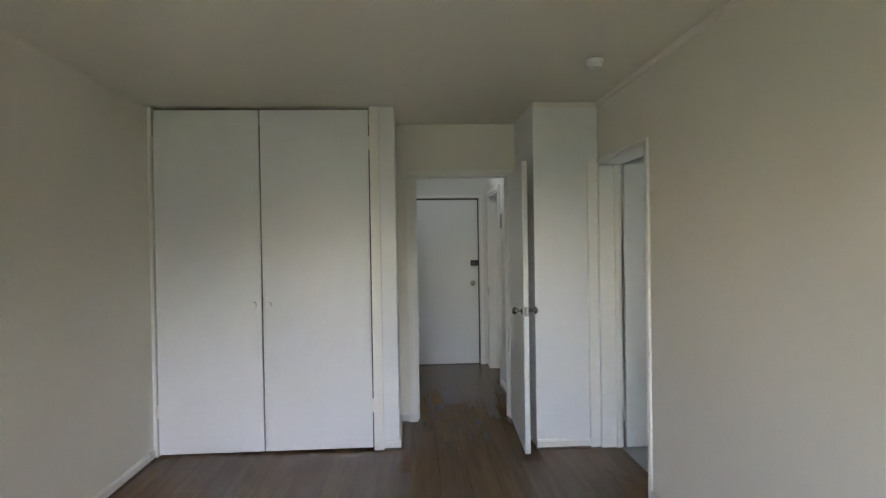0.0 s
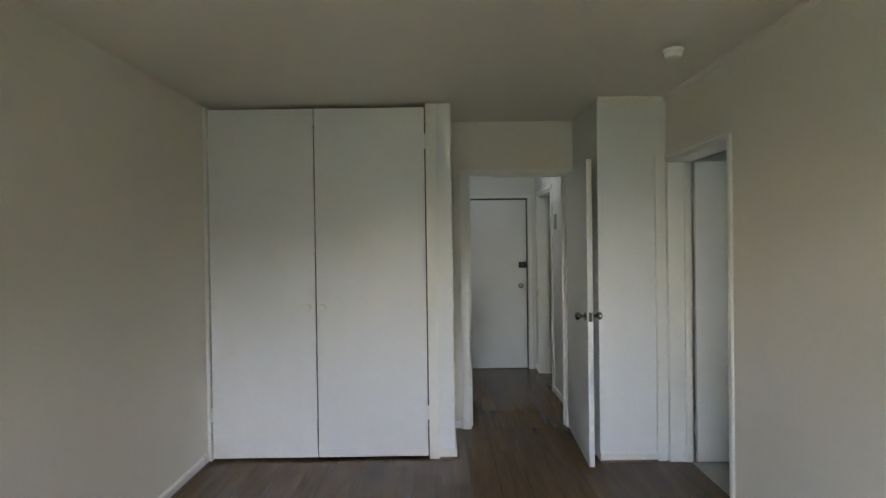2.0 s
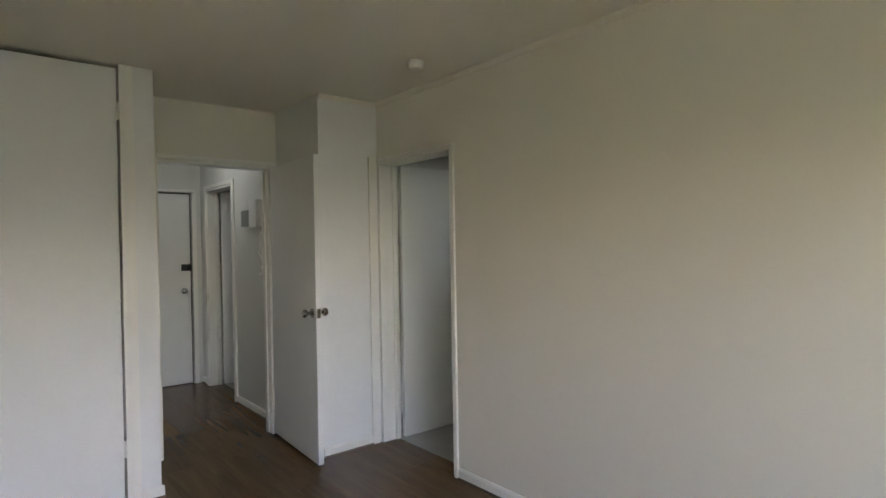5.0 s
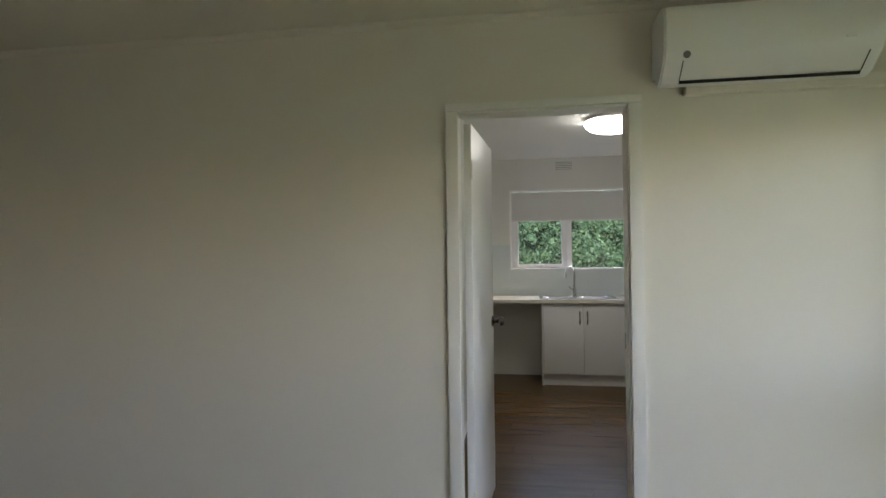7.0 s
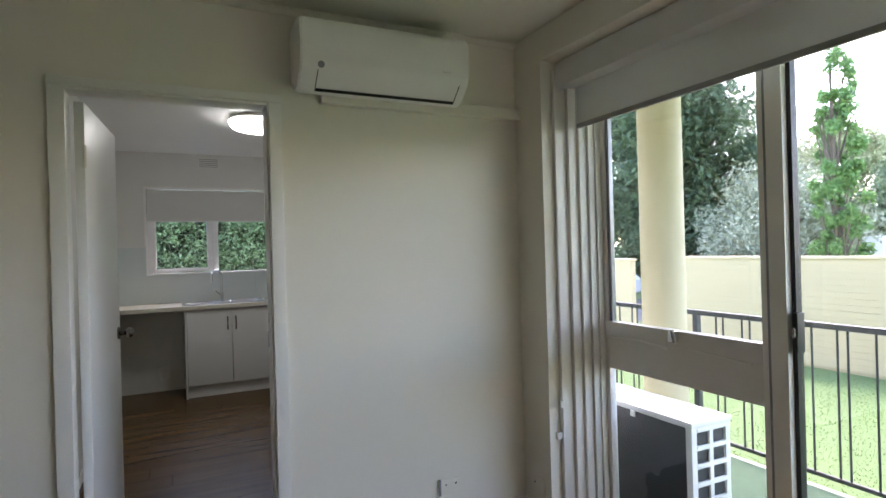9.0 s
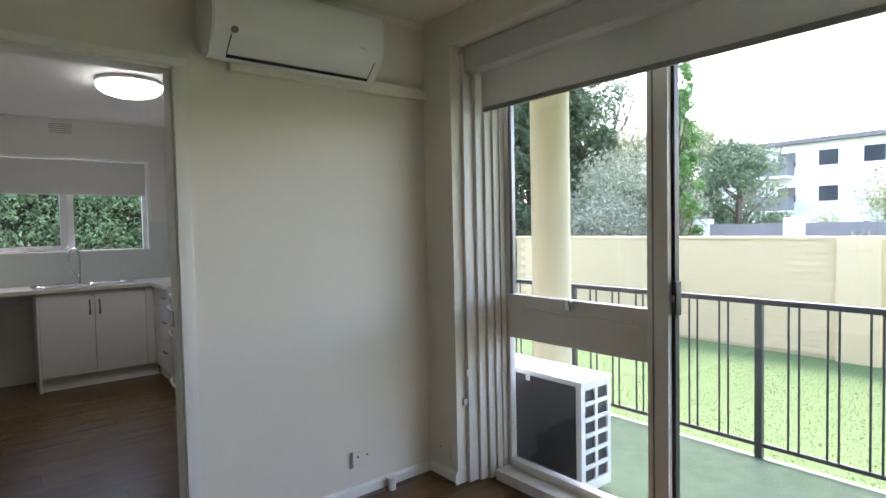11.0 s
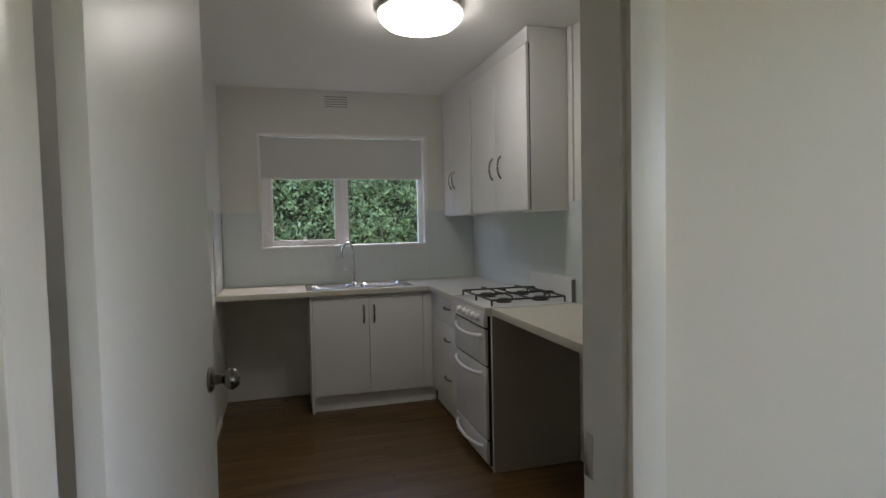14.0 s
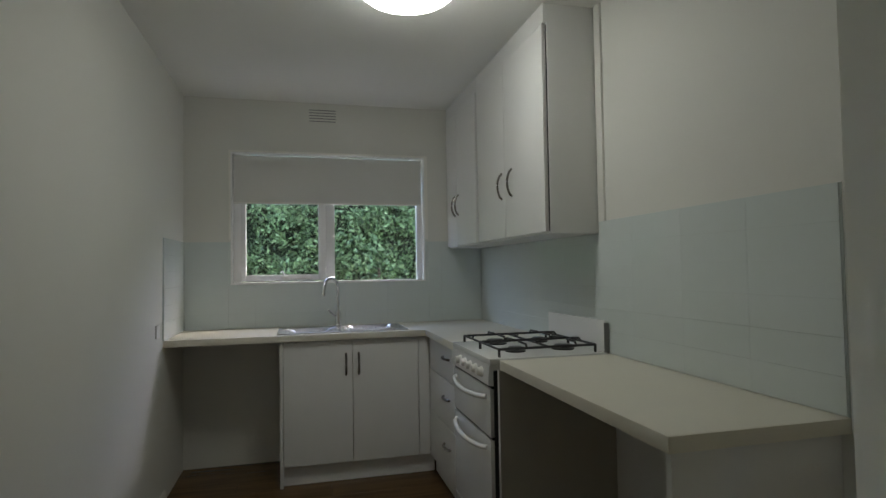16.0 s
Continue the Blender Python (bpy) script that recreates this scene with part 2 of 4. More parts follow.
def lathe(profile, seg=24, at=(0, 0, 0), axis=(0, 0, 1)):
    """A turned body from (radius, height) pairs, along an axis."""
    bm = bmesh.new()
    rings = []
    for r, h in profile:
        rings.append([bm.verts.new((max(r, 1e-4) * math.cos(2 * math.pi * i / seg), max(r, 1e-4) * math.sin(2 * math.pi * i / seg), h)) for i in range(seg)])
    for p, q in zip(rings, rings[1:]):
        for i in range(seg):
            bm.faces.new((p[i], p[(i + 1) % seg], q[(i + 1) % seg], q[i]))
    bm.faces.new(rings[0][::-1])
    bm.faces.new(rings[-1])
    bmesh.ops.transform(bm, matrix=Matrix.Translation(at) @ Vector(axis).to_track_quat("Z", "Y").to_matrix().to_4x4(), verts=bm.verts)
    return bm


def tube(points, r, seg=10, closed=False):
    bm = bmesh.new()
    pts = [Vector(p) for p in points]
    rings = []
    for i, p in enumerate(pts):
        d = (pts[min(i + 1, len(pts) - 1)] - pts[max(i - 1, 0)]).normalized()
        q = d.to_track_quat("Z", "Y")
        rings.append([bm.verts.new(p + q @ Vector((r * math.cos(2 * math.pi * k / seg), r * math.sin(2 * math.pi * k / seg), 0))) for k in range(seg)])
    for a, b in zip(rings, rings[1:]):
        for k in range(seg):
            bm.faces.new((a[k], a[(k + 1) % seg], b[(k + 1) % seg], b[k]))
    bm.faces.new(rings[0][::-1])
    bm.faces.new(rings[-1])
    return bm


def prism(outline, axis, lo, hi, bevel=0.0):
    """An outline swept along an axis: outline pairs are the two other coordinates in order."""
    bm = bmesh.new()

    def at(u, v, w):
        return {"x": (w, u, v), "y": (u, w, v), "z": (u, v, w)}[axis]
    a = [bm.verts.new(at(u, v, lo)) for u, v in outline]
    b = [bm.verts.new(at(u, v, hi)) for u, v in outline]
    n = len(outline)
    bm.faces.new(a)
    bm.faces.new(b[::-1])
    for i in range(n):
        bm.faces.new((a[i], b[i], b[(i + 1) % n], a[(i + 1) % n]))
    bmesh.ops.recalc_face_normals(bm, faces=bm.faces)
    if bevel:
        bmesh.ops.bevel(bm, geom=bm.edges[:], offset=bevel, segments=2, affect="EDGES")
    return bm


def mesh_object(name, bm, material, smooth=False):
    me = bpy.data.meshes.new(name)
    bmesh.ops.recalc_face_normals(bm, faces=bm.faces)
    bm.to_mesh(me)
    bm.free()
    me.materials.append(material)
    if smooth:
        for p in me.polygons:
            p.use_smooth = True
        me.set_sharp_from_angle(angle=radians(38))
    return new(name, me)


def thing(name, at, label, category, group="", kind=""):
    ob = new(name)
    ob.empty_display_size = 0.1
    ob.matrix_world = Matrix.Translation(at)
    return tagged(ob, label, category, group, kind)


def part(name, bm, material, parent, label="", smooth=True):
    ob = mesh_object(name, bm, material, smooth)
    ob.parent = parent
    if parent.type == "EMPTY":
        ob.matrix_parent_inverse = Matrix.Translation(-Vector(parent.location))
    if label:
        ob["label"] = label
    return ob


def struct(name, bm, material, label, smooth=False):
    return tagged(mesh_object(name, bm, material, smooth), label, name.split("_")[0], kind="structure")


def solo(name, bm, material, label, category, group="", kind="", smooth=True):
    return tagged(mesh_object(name, bm, material, smooth), label, category, group, kind)


# ---- structure ----
CEIL = 2.46
EW = 1.18          # east wall of the living room, room side
KE = 5.12          # east wall of the kitchen
KN, KS = 0.61, -1.45
DT = 2.035         # door openings

struct("floor", boxes((-2.1, 5.25, -1.97, 4.45, -0.09, -0.012), (-0.45, 1.0, 4.45, 6.65, -0.09, -0.012)), M_JOINT, "dark underlay beneath brown oak-look plank flooring")
struct("floor_bathroom", boxes((1.315, 2.7, 1.9, 4.4, -0.012, 0.002)), M_TILE, "grey-beige tiled bathroom floor")
struct("floor_side_room", boxes((0.89, 1.9, 5.3, 6.6, -0.012, 0.002)), M_TILE, "grey-beige tiled floor of a side room")
struct("ceiling", boxes((-2.1, 1.24, -1.97, 4.46, CEIL, CEIL + 0.15)), M_CEIL, "plain cream painted living room ceiling")
struct("ceiling_kitchen", boxes((1.24, 5.25, -1.72, 4.46, CEIL, CEIL + 0.15)), M_KCEIL, "plain white painted kitchen ceiling")
struct("ceiling_hall", boxes((-0.6, 2.0, 4.46, 6.7, CEIL, CEIL + 0.15)), M_KWALL, "plain white painted hall ceiling")
struct("wall_west", boxes((-2.1, -1.98, -1.97, 4.57, -0.09, CEIL)), M_WALL, "plain cream painted living room wall")
struct("wall_east", boxes(
    (EW, 1.28, -1.60, -0.328, -0.09, CEIL), (EW, 1.28, -0.328, 0.426, DT, CEIL), (EW, 1.28, 0.426, 2.87, -0.09, CEIL),
    (EW, 1.28, 2.87, 3.69, DT, CEIL), (EW, 1.28, 3.69, 4.40, -0.09, CEIL)), M_WALL, "cream painted wall with two doorways")
struct("wall_column", boxes((0.715, EW, 3.70, 4.40, -0.09, CEIL)), M_DOOR, "white painted boxed-out wall beside the hall doorway")
struct("wall_south", boxes((0.95, 1.30, -1.97, -1.60, -0.09, CEIL), (-1.98, 0.95, -1.97, -1.60, 2.30, CEIL), (-1.98, 0.95, -1.97, -1.774, 2.26, 2.30), (-1.98, -1.92, -1.97, -1.60, -0.09, 2.26)), M_WALL,
       "cream painted wall around a large window")
struct("wall_nib", boxes((-0.40, -0.268, 3.80, 4.40, -0.09, CEIL)), M_DOOR, "white painted end wall of the wardrobe")
struct("wall_wardrobe_back", boxes((-1.98, -0.40, 4.45, 4.57, -0.09, CEIL)), M_WALL, "painted back wall of the wardrobe")
struct("wall_hall_doorway", boxes((-0.40, -0.14, 4.40, 4.52, -0.09, CEIL), (0.665, 1.30, 4.40, 4.52, -0.09, CEIL), (-0.14, 0.665, 4.40, 4.52, DT + 0.01, CEIL)), M_WALL,
       "cream painted wall over the hall doorway")
struct("wall_hall_west", boxes((-0.40, -0.24, 4.52, 6.50, -0.09, CEIL)), M_KWALL, "white painted hall wall")
struct("wall_hall_east", boxes((0.76, 0.87, 4.52, 5.52, -0.09, CEIL), (0.76, 0.87, 5.52, 6.28, 2.03, CEIL), (0.76, 0.87, 6.28, 6.50, -0.09, CEIL)), M_KWALL,
       "white painted hall wall with a side doorway")
struct("wall_hall_north", boxes((-0.40, -0.13, 6.50, 6.62, -0.09, CEIL), (-0.13, 0.67, 6.50, 6.62, 2.015, CEIL), (0.67, 1.9, 6.50, 6.62, -0.09, CEIL)), M_KWALL, "white painted wall round the front door")
struct("wall_side_room", boxes((0.87, 1.9, 5.2, 5.3, -0.09, CEIL), (1.9, 2.0, 5.2, 6.62, -0.09, CEIL)), M_KWALL, "plain walls of a side room")
struct("wall_bathroom", boxes((1.27, 2.7, 4.28, 4.40, -0.09, CEIL), (2.7, 2.8, 1.8, 2.2, -0.09, CEIL), (2.7, 2.8, 2.95, 4.40, -0.09, CEIL), (2.7, 2.8, 2.2, 2.95, -0.09, 1.25), (2.7, 2.8, 2.2, 2.95, 2.1, CEIL), (1.27, 2.7, 1.8, 1.9, -0.09, CEIL)), M_KWALL, "plain white bathroom walls")
struct("wall_kitchen_north", boxes((1.27, KE, KN, KN + 0.12, -0.09, CEIL)), M_KWALL, "plain white kitchen wall")
struct("wall_kitchen_south", boxes((1.27, KE, KS - 0.23, KS, -0.09, CEIL)), M_KWALL, "plain white kitchen wall behind the cooker")
WY0, WY1, WZ0, WZ1 = -1.02, 0.315, 1.195, 2.095
struct("wall_kitchen_east", boxes(
    (KE, KE + 0.13, KS - 0.23, WY0, -0.4, CEIL), (KE, KE + 0.13, WY1, KN + 0.12, -0.4, CEIL),
    (KE, KE + 0.13, WY0, WY1, -0.4, WZ0), (KE, KE + 0.13, WY0, WY1, WZ1, CEIL)), M_KWALL, "white kitchen wall with a window")

# out-of-view window, added to bring daylight onto the bathroom door leaf
bw = thing("window_3_fill", (2.75, 2.575, 1.25), "small unseen bathroom window added to light the open door", "window", kind="structure")


# ---- trims ----


def skirting(rows, label="white painted skirting board"):
    """rows: wall axis, face position, side it grows to, from, to."""
    for ax, f, side, a, b in rows:
        prof = [(f, 0.0), (f + side * 0.014, 0.0), (f + side * 0.014, 0.052), (f + side * 0.006, 0.066), (f, 0.066)]
        struct("baseboard", prism(prof, ax, a, b), M_TRIM, label)
        g = f + side * 0.014
        struct("trim_floor_bead", prism([(g, 0.0), (g + side * 0.012, 0.0), (g + side * 0.009, 0.008), (g, 0.012)], ax, a, b), M_BEAD, "thin brown timber bead along the skirting")


skirting([
    ("y", -1.98, 1, -1.60, 3.775), ("y", EW, -1, -1.585, -0.385), ("y", EW, -1, 0.469, 2.835),
    ("x", -1.60, 1, 0.95, 1.166), ("x", 3.70, -1, 0.715, 1.10), ("x", 3.80, -1, -0.372, -0.254), ("y", -0.268, 1, 3.80, 4.384),
    ("y", 0.76, -1, 4.52, 5.455), ("y", 0.76, -1, 6.345, 6.486), ("y", -0.24, 1, 4.53, 6.49), ("x", 6.50, -1, 0.74, 0.745),
    ("x", KN, -1, 1.285, 4.60), ("x", 4.40, -1, -0.254, -0.205),
])
for a, b in ((-1.60, 3.70),):
    struct("trim_cornice_east", prism([(EW, CEIL), (EW - 0.022, CEIL), (EW - 0.022, CEIL - 0.012), (EW - 0.008, CEIL - 0.028), (EW, CEIL - 0.03)], "y", a, b), M_WALL, "small cream cornice moulding")
struct("trim_cornice_column", prism([(3.70, CEIL), (3.678, CEIL), (3.678, CEIL - 0.012), (3.692, CEIL - 0.028), (3.70, CEIL - 0.03)], "x", 0.715, EW - 0.022), M_WALL, "small cream cornice moulding on the boxed wall")


def architrave(name, ax, face, side, a, b, top, w=0.062, d=0.016, label="white gloss architrave round a doorway", legs=(1, 1)):
    t = thing(name, (face, a, 0) if ax == "y" else (a, face, 0), label, "trim", kind="structure")

    def bar(u0, u1, z0, z1):
        p, q = sorted((face, face + side * d))
        return boxes((p, q, u0, u1, z0, z1), bevel=0.005) if ax == "y" else boxes((u0, u1, p, q, z0, z1), bevel=0.005)
    if legs[0]:
        part("architrave_leg", bar(a - w, a, 0, top), M_TRIM, t)
    if legs[1]:
        part("architrave_leg", bar(b, b + w, 0, top), M_TRIM, t)
    part("architrave_head", bar(a - (w if legs[0] else 0), b + (w if legs[1] else 0), top + 0.0005, top + w * 0.62), M_TRIM, t)
    return t


def jamb(name, ax, lo, hi, a, b, top, th=0.02, stop=0.6, label="white gloss door lining", proud=0.012):
    t = thing(name, (lo, a, 0) if ax == "y" else (a, lo, 0), label, "door lining", kind="structure")
    s = lo + (hi - lo) * stop

    def bar(u0, u1, z0, z1, p=lo, q=hi):
        return boxes((p, q, u0, u1, z0, z1), bevel=0.002) if ax == "y" else boxes((u0, u1, p, q, z0, z1), bevel=0.002)
    part("lining_side", bar(a, a + th, 0, top), M_TRIM, t)
    part("lining_side", bar(b - th, b, 0, top), M_TRIM, t)
    part("lining_head", bar(a + th, b - th, top - th, top), M_TRIM, t)
    if not proud:
        return t
    part("door_stop", bar(a + th, a + th + proud, 0, top - th, s - 0.035, s), M_TRIM, t)
    part("door_stop", bar(b - th - proud, b - th, 0, top - th, s - 0.035, s), M_TRIM, t)
    return t


architrave("trim_kitchen_door", "y", EW, -1, -0.324, 0.412, DT, w=0.056)
kitchen_lining = jamb("trim_kitchen_lining", "y", EW - 0.004, 1.284, -0.328, 0.426, DT, th=0.012, proud=0)
part("strike_plate", boxes((1.255, 1.279, -0.3162, -0.3142, 0.965, 1.035), bevel=0.0008), M_STEEL, kitchen_lining, "small steel strike plate")
architrave("trim_bath_door", "y", EW, -1, 2.872, 3.70, DT, w=0.03, legs=(1, 0))
jamb("trim_bath_lining", "y", EW - 0.003, 1.335, 2.87, 3.69, DT, stop=0.9)
struct("trim_bath_cover", boxes((1.10, 1.163, 3.684, 3.70, 0, DT + 0.03), bevel=0.004), M_TRIM, "white gloss cover strip beside the bathroom door")
architrave("trim_hall_door", "x", 4.40, -1, -0.14, 0.665, DT + 0.012, w=0.05)
jamb("trim_hall_lining", "x", 4.395, 4.523, -0.14, 0.665, DT + 0.01, stop=0.75)
architrave("trim_side_door", "y", 0.76, -1, 5.52, 6.28, 2.03)
jamb("trim_side_lining", "y", 0.757, 0.874, 5.52, 6.28, 2.03, stop=0.95)
architrave("trim_front_door", "x", 6.50, -1, -0.13, 0.67, 2.015, w=0.045)

part("window_frame", boxes((2.72, 2.78, 2.2, 2.24, 1.25, 2.1), (2.72, 2.78, 2.91, 2.95, 1.25, 2.1), (2.72, 2.78, 2.24, 2.91, 1.25, 1.29), (2.72, 2.78, 2.24, 2.91, 2.06, 2.1)), M_TRIM, bw, smooth=False)
part("pane", boxes((2.748, 2.752, 2.24, 2.91, 1.29, 2.06)), M_GLASS, bw, smooth=False)

# ---- doors ----


def knob(parent, at, axis, material=None, r=0.026, name="door_knob"):
    a = Vector(axis).normalized()
    prof = [(0.031, 0), (0.031, 0.004), (0.026, 0.009), (0.013, 0.012), (0.011, 0.03), (0.018, 0.036), (r, 0.046), (r + 0.001, 0.056), (r - 0.005, 0.066), (0.012, 0.071), (0.0, 0.072)]
    return part(name, lathe(prof, 24, at, a), material or M_NICKEL, parent, "round satin nickel door knob")


def leaf_door(name, hinge, end, thick, z0, z1, side, label, knob_z=1.0, knobs=True, hinges=True):
    """A flush leaf from the hinge line to its free end; side +1 puts its body to the left of that line."""
    h, e = Vector((*hinge, 0)), Vector((*end, 0))
    d = (e - h).normalized()
    nrm = Vector((-d.y, d.x, 0)) * side
    length = (e - h).length
    t = thing(name, (h.x, h.y, z0), label, "door", kind="structure")
    m = Matrix(((d.x, nrm.x, 0, h.x), (d.y, nrm.y, 0, h.y), (0, 0, 1, 0), (0, 0, 0, 1)))
    bm = boxes((0, length, 0, thick, z0, z1), bevel=0.003)
    bmesh.ops.transform(bm, matrix=m, verts=bm.verts)
    part("door_leaf", bm, M_DOOR, t)
    if knobs:
        k = h + d * (length - 0.06)
        knob(t, (k.x, k.y, knob_z), -nrm)
        k2 = k + nrm * thick
        knob(t, (k2.x, k2.y, knob_z), nrm)
        bm = boxes((length - 0.001, length + 0.002, thick * 0.18, thick * 0.82, knob_z - 0.03, knob_z + 0.03))
        bmesh.ops.transform(bm, matrix=m, verts=bm.verts)
        latch = part("latch_plate", bm, M_NICKEL, t, "nickel latch plate")
    if hinges:
        for z in (z0 + 0.22, z1 - 0.22):
            part("hinge", cyl((h.x, h.y, z - 0.045), (h.x, h.y, z + 0.045), 0.007), M_TRIM, t)
    return t


leaf_door("door_kitchen", (1.308, 0.368), (2.006, 0.318), 0.036, 0.012, 2.01, 1, "white flush door standing open into the kitchen", 1.0)
leaf_door("door_living", (0.648, 4.366), (0.600, 3.548), 0.036, 0.022, 2.025, 1, "white flush door standing open against the boxed wall", 1.0)
leaf_door("door_bathroom", (1.345, 3.668), (2.09, 3.655), 0.036, 0.012, 2.01, -1, "white flush bathroom door standing open", 1.0, knobs=False)
leaf_door("door_side_room", (0.885, 6.245), (1.58, 6.12), 0.036, 0.012, 2.005, -1, "white flush side room door standing open", 1.0, knobs=False)
fd = thing("door_front", (0.27, 6.52, 0), "white flush front door with black lock and steel knob, closed", "door", kind="structure")
part("door_leaf", boxes((-0.112, 0.652, 6.515, 6.555, 0.012, 1.998), bevel=0.002), M_DOOR, fd)
# dark slab behind the leaf paints the shade in the gap around it
part("door_gap_shade", boxes((-0.13, 0.67, 6.556, 6.60, 0, 2.014)), M_SHADE, fd)
lock = part("rim_lock", boxes((0.560, 0.655, 6.485, 6.515, 1.195, 1.265), bevel=0.006), M_BLACK, fd, "black night latch box")
part("lock_snib", cyl((0.600, 6.485, 1.23), (0.600, 6.474, 1.23), 0.012), M_NICKEL, lock)
knob(fd, (0.585, 6.515, 0.985), (0, -1, 0), M_STEEL, 0.024)

# ---- wardrobe ----
ward = thing("wardrobe", (-1.22, 3.8, 0), "white built-in wardrobe with two tall flush doors, closed", "wardrobe")
part("frame_side", boxes((-1.98, -1.957, 3.785, 3.86, 0, CEIL - 0.002), bevel=0.003), M_TRIM, ward)
part("frame_side", boxes((-0.445, -0.375, 3.780, 3.86, 0, CEIL - 0.002), bevel=0.004), M_TRIM, ward)
# inside coloured near-black so the slits between the doors read as shaded
part("interior_shade", boxes((-1.957, -0.445, 3.86, 4.44, 0.0, 0.02), (-1.957, -0.445, 4.42, 4.44, 0.02, CEIL - 0.002), (-1.975, -1.957, 3.86, 4.44, 0, CEIL - 0.002), (-0.445, -0.405, 3.862, 4.44, 0, CEIL - 0.002)), M_SHADE, ward)
for x0, x1, kx, hx in ((-1.949, -1.2245, -1.273, -1.953), (-1.2155, -0.454, -1.170, -0.448)):
    d = part("door", boxes((x0, x1, 3.80, 3.822, 0.016, 2.437), bevel=0.0025), M_DOOR, ward)
    part("round_knob", lathe([(0.012, 0), (0.011, 0.012), (0.019, 0.016), (0.023, 0.024), (0.021, 0.032), (0.0, 0.036)], 20, (kx, 3.80, 1.062), (0, -1, 0)), M_TRIM, d, "white round knob")
    for z in (0.32, 2.2):
        part("hinge", boxes((hx - 0.007, hx + 0.007, 3.794, 3.80, z - 0.05, z + 0.05), bevel=0.002), M_TRIM, d)

# ---- living room fixtures ----
sd = thing("smoke_detector", (0.85, 2.775, CEIL), "small round white smoke detector on the ceiling", "smoke detector")
part("base", lathe([(0.05, 0), (0.05, -0.012), (0.047, -0.016), (0.0, -0.016)], 28, (0.85, 2.775, CEIL)), M_PLASTIC, sd)
part("cover", lathe([(0.043, -0.016), (0.043, -0.028), (0.036, -0.042), (0.015, -0.046), (0.0, -0.046)], 28, (0.85, 2.775, CEIL)), M_PLASTIC, sd)

ls = thing("light_switch", (-0.25, 4.02, 1.06), "white light switch plate on the wardrobe end wall", "light switch")
part("plate", boxes((-0.268, -0.261, 3.985, 4.055, 1.005, 1.12), bevel=0.002), M_PLASTIC, ls)
part("rocker", boxes((-0.2615, -0.256, 4.008, 4.032, 1.05, 1.075), bevel=0.001), M_PLASTIC, ls)

AY0, AY1, AZ0, AZ1 = -1.205, -0.425, 2.066, 2.362
ac = thing("air_conditioner", (EW, -0.81, AZ0), "white split-system air conditioner mounted above the doorway", "air conditioner")
prof = [(EW, AZ0 + 0.04), (EW - 0.055, AZ0 + 0.04), (EW - 0.06, AZ0 + 0.008), (EW - 0.10, AZ0), (EW - 0.135, AZ0 + 0.012), (EW - 0.205, AZ0 + 0.075), (EW - 0.225, AZ0 + 0.12), (EW - 0.23, AZ1 - 0.05), (EW - 0.215, AZ1 - 0.015), (EW - 0.18, AZ1), (EW, AZ1)]
part("casing", prism(prof, "y", AY0, AY1, bevel=0.007), M_PLASTIC, ac)
# dark strips on the solid casing draw the shade in the flap's gaps
part("flap_gap_shade", prism([(EW - 0.127, AZ0 + 0.004), (EW - 0.137, AZ0 + 0.014), (EW - 0.14, AZ0 + 0.012), (EW - 0.131, AZ0 + 0.002)], "y", AY0 + 0.045, AY1 - 0.075), M_SHADE, ac)
for y in (AY0 + 0.045, AY1 - 0.075):
    part("flap_end_shade", prism([(EW - 0.137, AZ0 + 0.014), (EW - 0.203, AZ0 + 0.073), (EW - 0.205, AZ0 + 0.071), (EW - 0.139, AZ0 + 0.012)], "y", y - 0.0015, y + 0.0015), M_SHADE, ac)
part("top_grille", boxes((EW - 0.17, EW - 0.02, AY0 + 0.04, AY1 - 0.04, AZ1 - 0.001, AZ1 + 0.003)), M_GREY, ac)
part("badge", lathe([(0.014, 0), (0.014, 0.004), (0, 0.004)], 18, (EW - 0.217, AY1 - 0.085, AZ0 + 0.092), (-1, 0, -0.4)), M_GREY, ac, "small grey oval badge")
part("indicator", boxes((EW - 0.230, EW - 0.222, AY0 + 0.10, AY0 + 0.135, AZ0 + 0.118, AZ0 + 0.126)), M_ENAMEL, ac)
struct("trim_pipe_duct", boxes((EW - 0.042, EW, -1.60, -0.55, 2.048, 2.105), bevel=0.006), M_WALL, "painted pipe duct below the air conditioner")

wp = thing("wall_plate", (EW, -1.10, 0.2), "small white socket plate with screws on the wall", "socket plate")
part("plate", boxes((EW - 0.008, EW, -1.20, -1.085, 0.165, 0.24), bevel=0.002), M_WALL, wp)
part("slot", boxes((EW - 0.012, EW - 0.007, -1.098, -1.088, 0.165, 0.245)), M_GREY, wp)
for y in (-1.125, -1.18):
    part("screw", cyl((EW - 0.008, y, 0.215), (EW - 0.012, y, 0.215), 0.005, seg=10), M_CHROME, wp)
js = thing("pipe_cap", (EW - 0.03, -1.31, 0.0), "white pipe cap standing against the skirting", "pipe fitting")
part("body", cyl((EW - 0.035, -1.31, 0.0), (EW - 0.035, -1.31, 0.055), 0.022), M_PLASTIC, js)
part("collar", cyl((EW - 0.035, -1.31, 0.055), (EW - 0.035, -1.31, 0.066), 0.027), M_PLASTIC, js)
so = thing("wall_socket", (1.03, -1.60, 0.15), "small cream socket plate low on the pier", "socket plate")
part("plate", boxes((0.995, 1.045, -1.60, -1.591, 0.12, 0.21), bevel=0.002), M_WALL, so)
# flat dark disc paints the shade of a small hole
part("hole", cyl((1.09, -1.598, 0.165), (1.09, -1.5985, 0.165), 0.006, seg=10), M_SHADE, so)

